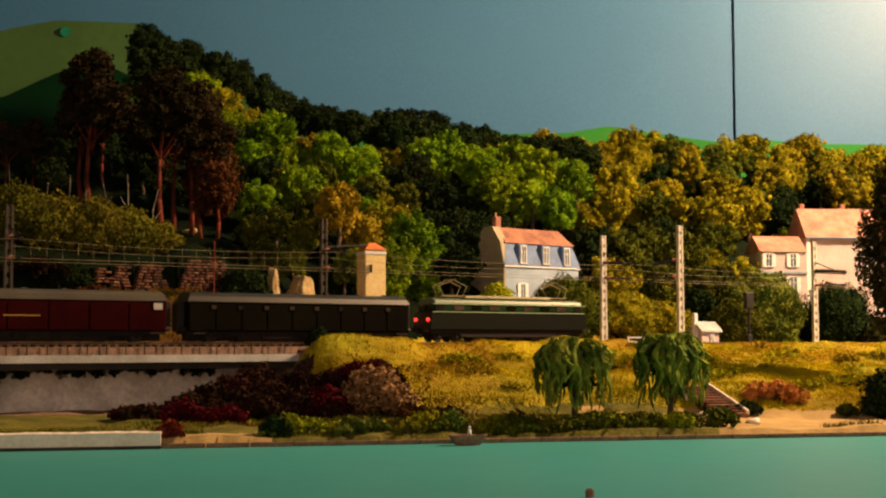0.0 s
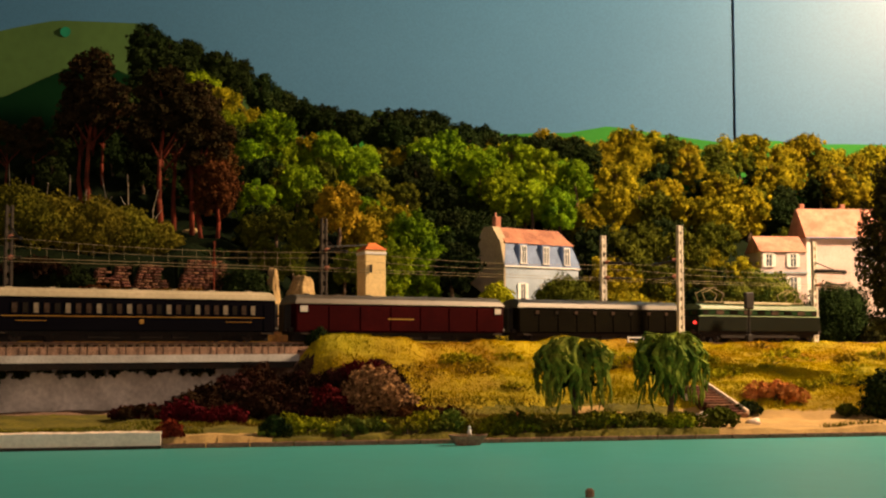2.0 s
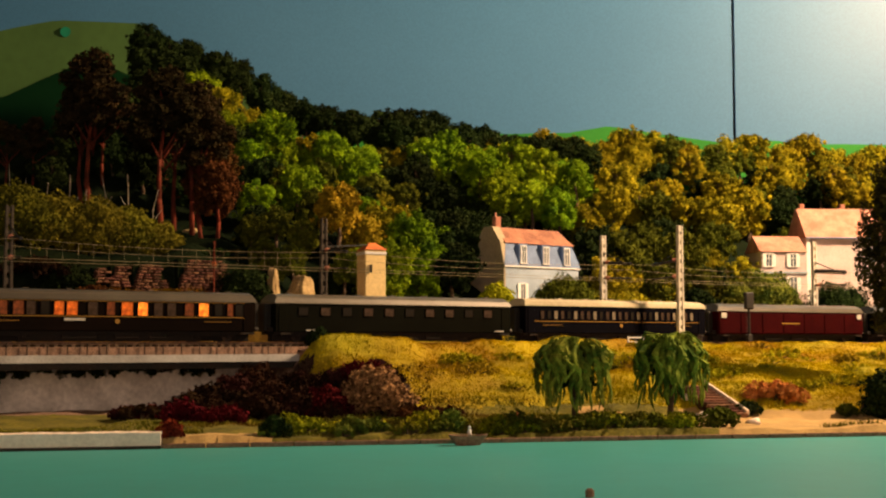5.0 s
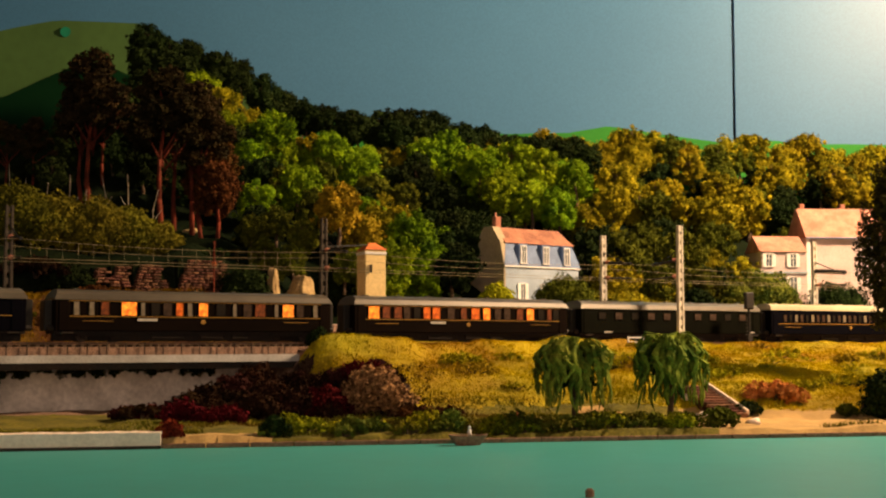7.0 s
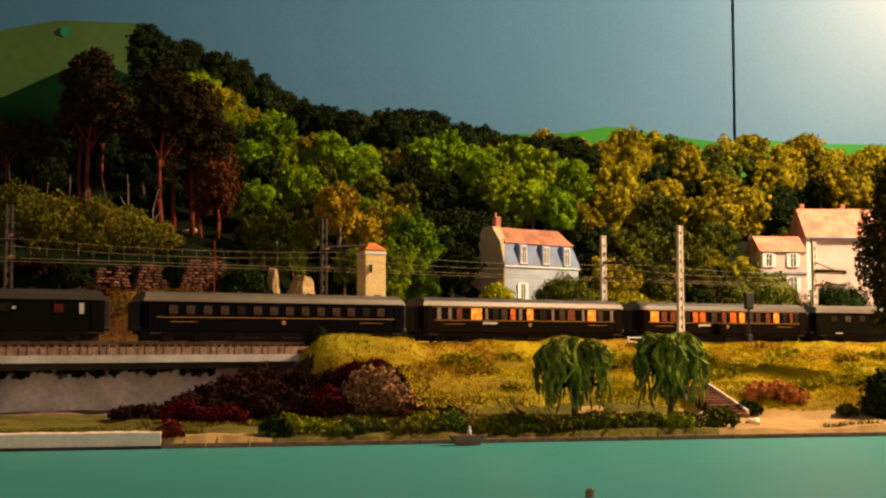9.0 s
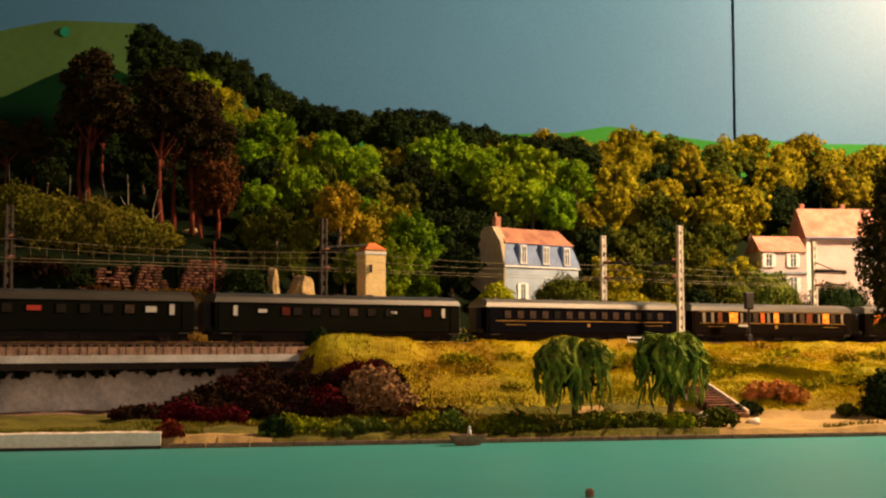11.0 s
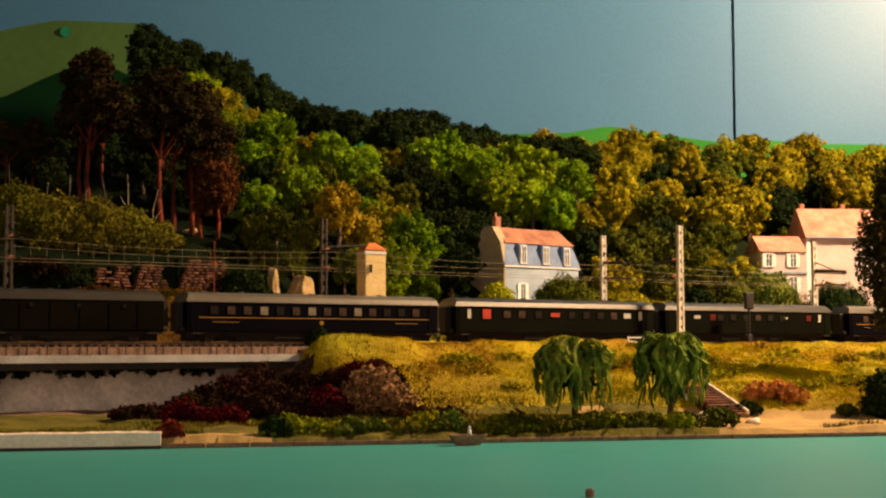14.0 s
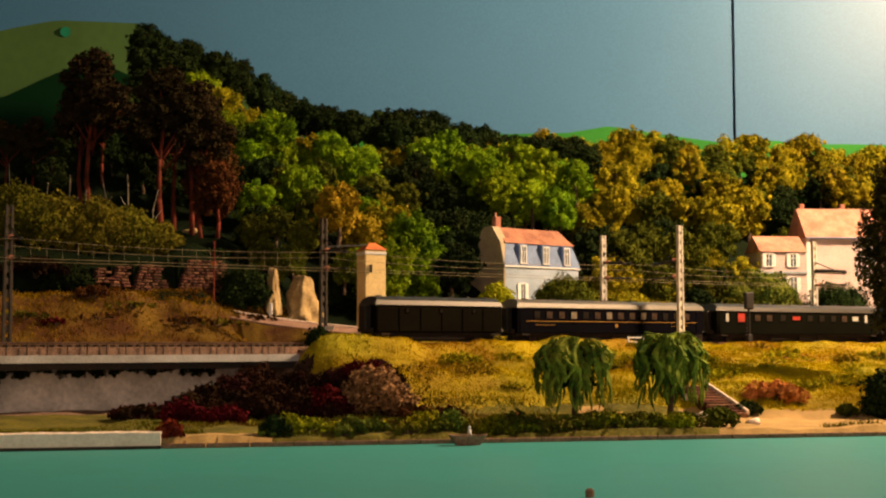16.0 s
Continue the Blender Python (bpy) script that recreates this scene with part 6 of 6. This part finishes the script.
    for px, ww, wh, kind in windows:
        key = (ww, wh, kind)
        m = pose(px, -w / 2 - (0.0008 if panel else 0.0), 0.0316 if panel else 0.0290)
        if key not in made:
            bm = bmesh.new()
            box(bm, (0, -0.0001, 0), (ww, 0.0006, wh), 0.0)
            made[key] = part("window", bm, PAINT[kind], t)
            made[key].matrix_basis = m
            bm = bmesh.new()
            for c, s in (((0, -0.0003, wh / 2), (ww + 0.0008, 0.0008, 0.0005)), ((0, -0.0003, -wh / 2), (ww + 0.0008, 0.0008, 0.0005)), ((-ww / 2, -0.0003, 0), (0.0005, 0.0008, wh)), ((ww / 2, -0.0003, 0), (0.0005, 0.0008, wh))):
                box(bm, c, s)
            made[key, "frame"] = part("window_frame", bm, PAINT[paint], made[key])
        else:
            o = share("window", made[key], m, t)
            share("window_frame", made[key, "frame"], Matrix(), o)
    if panel:
        for k in range(panel):
            px = -L / 2 + L * (k + 0.5) / panel
            solid("sliding_door" if k % 3 == 1 else "panel", (px, -w / 2 - 0.0003, 0.0225), (L / panel - 0.0016, 0.0009, 0.0235), PAINT[paint], t, 0.0003)
    return t


def spread(n, length, margin, w, h, kinds):
    """n windows evenly along a coach; kinds repeats a letter for each."""
    look_up = {"g": "glass", "c": "curtain", "w": "white_blind", "r": "red_blind", "a": "amber", "e": "ember", "l": "lace"}
    out = []
    for i in range(n):
        x = -length / 2 + margin + (length - 2 * margin) * i / (n - 1)
        out.append((x, w, h, look_up[kinds[i % len(kinds)]]))
    return out


def panes(rows, h):
    """Windows by place, width and kind along a coach."""
    look_up = {"g": "glass", "c": "curtain", "w": "white_blind", "r": "red_blind", "a": "amber", "e": "ember", "m": "glow", "l": "lace"}
    return [(x, w, h, look_up[k]) for x, w, k in rows]


SALOON_A = ((-0.1097, 0.0125, "a"), (-0.0956, 0.0090, "e"), (-0.0822, 0.0090, "e"), (-0.0717, 0.0080, "c"), (-0.0600, 0.0080, "g"), (-0.0484, 0.0085, "m"), (-0.0374, 0.0095, "m"), (-0.0194, 0.0090, "c"), (-0.0039, 0.0075, "e"), (0.0105, 0.0105, "m"),
            (0.0245, 0.0090, "a"), (0.0388, 0.0085, "c"), (0.0508, 0.0085, "c"), (0.0672, 0.0085, "e"), (0.0807, 0.0095, "a"), (0.0950, 0.0080, "g"), (0.1061, 0.0060, "e"), (0.1150, 0.0080, "g"))
SALOON_B = ((-0.1125, 0.0055, "l"), (-0.0994, 0.0050, "l"), (-0.0878, 0.0075, "e"), (-0.0666, 0.0138, "a"), (-0.0540, 0.0042, "l"), (-0.0425, 0.0085, "g"), (-0.0315, 0.0085, "c"), (-0.0204, 0.0070, "m"), (-0.0107, 0.0050, "l"), (0.0019, 0.0090, "a"),
            (0.0190, 0.0095, "g"), (0.0323, 0.0042, "l"), (0.0450, 0.0090, "c"), (0.0574, 0.0105, "e"), (0.0737, 0.0042, "l"), (0.0856, 0.0115, "a"), (0.0982, 0.0080, "c"), (0.1139, 0.0050, "l"))


def locomotive():
    t = thing("electric_locomotive", pose(0, 0, 0), "two-tone green electric locomotive with black frame and pantographs", "locomotive", "vehicles of the train")
    L, w = 0.200, 0.0335
    bm = bmesh.new()
    profile(bm, [(-w / 2, 0.0125), (w / 2, 0.0125), (w / 2, 0.0290), (-w / 2, 0.0290)], -L / 2, L / 2)
    for v in bm.verts:
        if abs(v.co.x) > L / 2 - 0.001 and v.co.z > 0.02:
            v.co.x -= math.copysign(0.0025, v.co.x)
    part("body", bm, PAINT["loco_black"], t, "nearly black lower body")
    bm = bmesh.new()
    box(bm, (0, 0, 0.0327), (L - 0.010, w - 0.0006, 0.0074), 0.0012)
    part("upper_body", bm, PAINT["green"], t)
    pts = [(-w / 2, 0.0366)] + [(-(w / 2 - 0.001) * math.cos(math.pi * k / 8), 0.0378 + 0.0046 * math.sin(math.pi * k / 8) ** 0.8) for k in range(9)] + [(w / 2, 0.0366)]
    bm = bmesh.new()
    profile(bm, pts, -L / 2 + 0.006, L / 2 - 0.006)
    rf = part("roof", bm, PAINT["roof_green"], t, "dull green roof")
    solid("roof_walkway", (0, -0.006, 0.0436), (L * 0.55, 0.012, 0.0026), PAINT["cream_roof"], rf, 0.0004)
    for z, hh in ((0.0288, 0.0008), (0.0364, 0.0007)):
        solid("lining", (0, -w / 2 - 0.0003, z), (L - 0.004, 0.0006, hh), PAINT["pale_green"], t)
    for k in range(7):
        solid("louvre" if k % 2 else "side_window", (-0.066 + 0.022 * k, -w / 2 - 0.0001, 0.0327), (0.012, 0.0006, 0.0046), PAINT["curtain"] if k % 2 == 0 else PAINT["khaki"], t)
    solid("underframe", (0, 0, 0.0105), (L - 0.004, 0.028, 0.0050), M["underframe_dark"], t, 0.0005)
    bm = bmesh.new()
    for sy in (-1, 1):
        box(bm, (0, sy * 0.0125, 0.0075), (L * 0.62, 0.002, 0.0060), 0.0005)
    part("side_frame", bm, M["underframe_dark"], t)
    for x in (-0.036, -0.012, 0.012, 0.036):
        bm = bmesh.new()
        for sy in (-1, 1):
            tube(bm, (x, sy * 0.0072, 0.0095), (x, sy * 0.0098, 0.0095), 0.0095, sides=18)
        part("driving_wheels", bm, M["iron"], t)
    for sx in (-1, 1):
        bogie(t, sx * 0.076, 0.022, 2)
        bm = bmesh.new()
        for sy in (-1, 1):
            tube(bm, (sx * (L / 2 - 0.002), sy * 0.010, 0.0118), (sx * (L / 2 + 0.0045), sy * 0.010, 0.0118), 0.0024, sides=10)
        part("buffers", bm, M["iron"], t)
        for sy in (-1, 1):
            solid("cab_window", (sx * (L / 2 - 0.0042), sy * 0.007, 0.0325), (0.0012, 0.009, 0.005), PAINT["glass"], t)
        solid("cab_side_window", (sx * (L / 2 - 0.012), -w / 2 - 0.0002, 0.0325), (0.008, 0.0006, 0.0050), PAINT["glass"], t)
        # pantograph: diamond of thin tubes
        px = sx * 0.066
        bm = bmesh.new()
        for sy in (-1, 1):
            y = sy * 0.006
            tube(bm, (px - 0.012, y, 0.0450), (px - 0.017, y, 0.0540), 0.0005, sides=5)
            tube(bm, (px + 0.012, y, 0.0450), (px + 0.017, y, 0.0540), 0.0005, sides=5)
            tube(bm, (px - 0.017, y, 0.0540), (px, y, 0.0600), 0.0004, sides=5)
            tube(bm, (px + 0.017, y, 0.0540), (px, y, 0.0600), 0.0004, sides=5)
        tube(bm, (px, -0.011, 0.0602), (px, 0.011, 0.0602), 0.0006, sides=5)
        box(bm, (px, 0, 0.0445), (0.030, 0.014, 0.0012))
        for dx in (-0.012, 0.012):
            tube(bm, (px + dx, 0, 0.0418), (px + dx, 0, 0.0446), 0.0012, sides=6)
        part("pantograph", bm, M["copper"], t)
    t.scale = (1.0, 1.0, 1.06)
    for sy in (-1, 1):
        bm = bmesh.new()
        tube(bm, (-L / 2 - 0.0014, sy * 0.0115, 0.0215), (-L / 2 + 0.001, sy * 0.0115, 0.0215), 0.0016, sides=10)
        part("tail_light", bm, PAINT["tail"], t, "glowing red tail light")
    return t


def train():
    """The vehicles with their middle on the line at the start, and their poses."""
    out = [(locomotive(), 0.0745)]
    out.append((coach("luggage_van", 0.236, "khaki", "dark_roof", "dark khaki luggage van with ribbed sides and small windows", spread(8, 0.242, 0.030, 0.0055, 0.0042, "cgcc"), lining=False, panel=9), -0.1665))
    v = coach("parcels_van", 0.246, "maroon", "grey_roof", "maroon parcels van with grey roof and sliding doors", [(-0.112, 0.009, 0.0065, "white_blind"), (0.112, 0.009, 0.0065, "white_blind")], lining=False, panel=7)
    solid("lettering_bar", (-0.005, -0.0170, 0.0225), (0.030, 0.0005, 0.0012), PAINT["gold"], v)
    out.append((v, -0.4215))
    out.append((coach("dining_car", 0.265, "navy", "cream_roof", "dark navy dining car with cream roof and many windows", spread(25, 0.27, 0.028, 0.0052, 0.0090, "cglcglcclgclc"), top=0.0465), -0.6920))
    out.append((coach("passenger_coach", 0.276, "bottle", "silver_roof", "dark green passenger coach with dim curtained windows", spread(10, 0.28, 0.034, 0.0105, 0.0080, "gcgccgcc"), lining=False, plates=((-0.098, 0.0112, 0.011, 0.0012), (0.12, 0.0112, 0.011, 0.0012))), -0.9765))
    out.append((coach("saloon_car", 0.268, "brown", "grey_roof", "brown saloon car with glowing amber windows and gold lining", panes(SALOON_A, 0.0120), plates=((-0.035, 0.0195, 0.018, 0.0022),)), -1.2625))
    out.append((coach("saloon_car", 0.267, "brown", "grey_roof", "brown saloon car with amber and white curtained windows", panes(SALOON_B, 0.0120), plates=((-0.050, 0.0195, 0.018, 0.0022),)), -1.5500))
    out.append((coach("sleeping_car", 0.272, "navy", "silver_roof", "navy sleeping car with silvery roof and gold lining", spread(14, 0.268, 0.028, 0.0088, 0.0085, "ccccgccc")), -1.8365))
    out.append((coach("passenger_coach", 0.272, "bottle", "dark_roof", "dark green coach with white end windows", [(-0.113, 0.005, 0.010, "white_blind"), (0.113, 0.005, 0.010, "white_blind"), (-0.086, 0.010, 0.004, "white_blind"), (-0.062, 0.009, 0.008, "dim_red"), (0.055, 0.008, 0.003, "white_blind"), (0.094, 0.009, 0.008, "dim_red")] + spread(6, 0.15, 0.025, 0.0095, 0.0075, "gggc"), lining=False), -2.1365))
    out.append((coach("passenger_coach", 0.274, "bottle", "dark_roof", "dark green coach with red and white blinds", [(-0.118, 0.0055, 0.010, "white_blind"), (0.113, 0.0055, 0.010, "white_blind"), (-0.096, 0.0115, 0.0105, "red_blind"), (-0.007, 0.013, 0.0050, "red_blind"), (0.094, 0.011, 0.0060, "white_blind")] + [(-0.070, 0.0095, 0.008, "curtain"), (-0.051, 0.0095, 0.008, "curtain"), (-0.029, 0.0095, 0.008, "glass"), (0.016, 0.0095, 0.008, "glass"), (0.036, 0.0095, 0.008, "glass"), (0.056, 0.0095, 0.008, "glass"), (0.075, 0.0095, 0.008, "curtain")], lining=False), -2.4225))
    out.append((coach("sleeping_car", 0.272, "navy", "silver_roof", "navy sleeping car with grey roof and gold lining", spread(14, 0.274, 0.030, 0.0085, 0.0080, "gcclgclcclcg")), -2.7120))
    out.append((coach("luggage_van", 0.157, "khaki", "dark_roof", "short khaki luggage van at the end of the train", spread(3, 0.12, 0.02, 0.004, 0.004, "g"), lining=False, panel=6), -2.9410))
    return out


CARS = train()
SPEED = 0.183


def motions():
    for car, start in CARS:
        rows = []
        for k in range(33):
            t = k * 0.5
            s = start + SPEED * t
            x, y, h = line(s)
            rows.append((t, pose(float(x), float(y), RAIL, 0, 0, math.degrees(float(h)))))
        walk(car, rows)


motions()
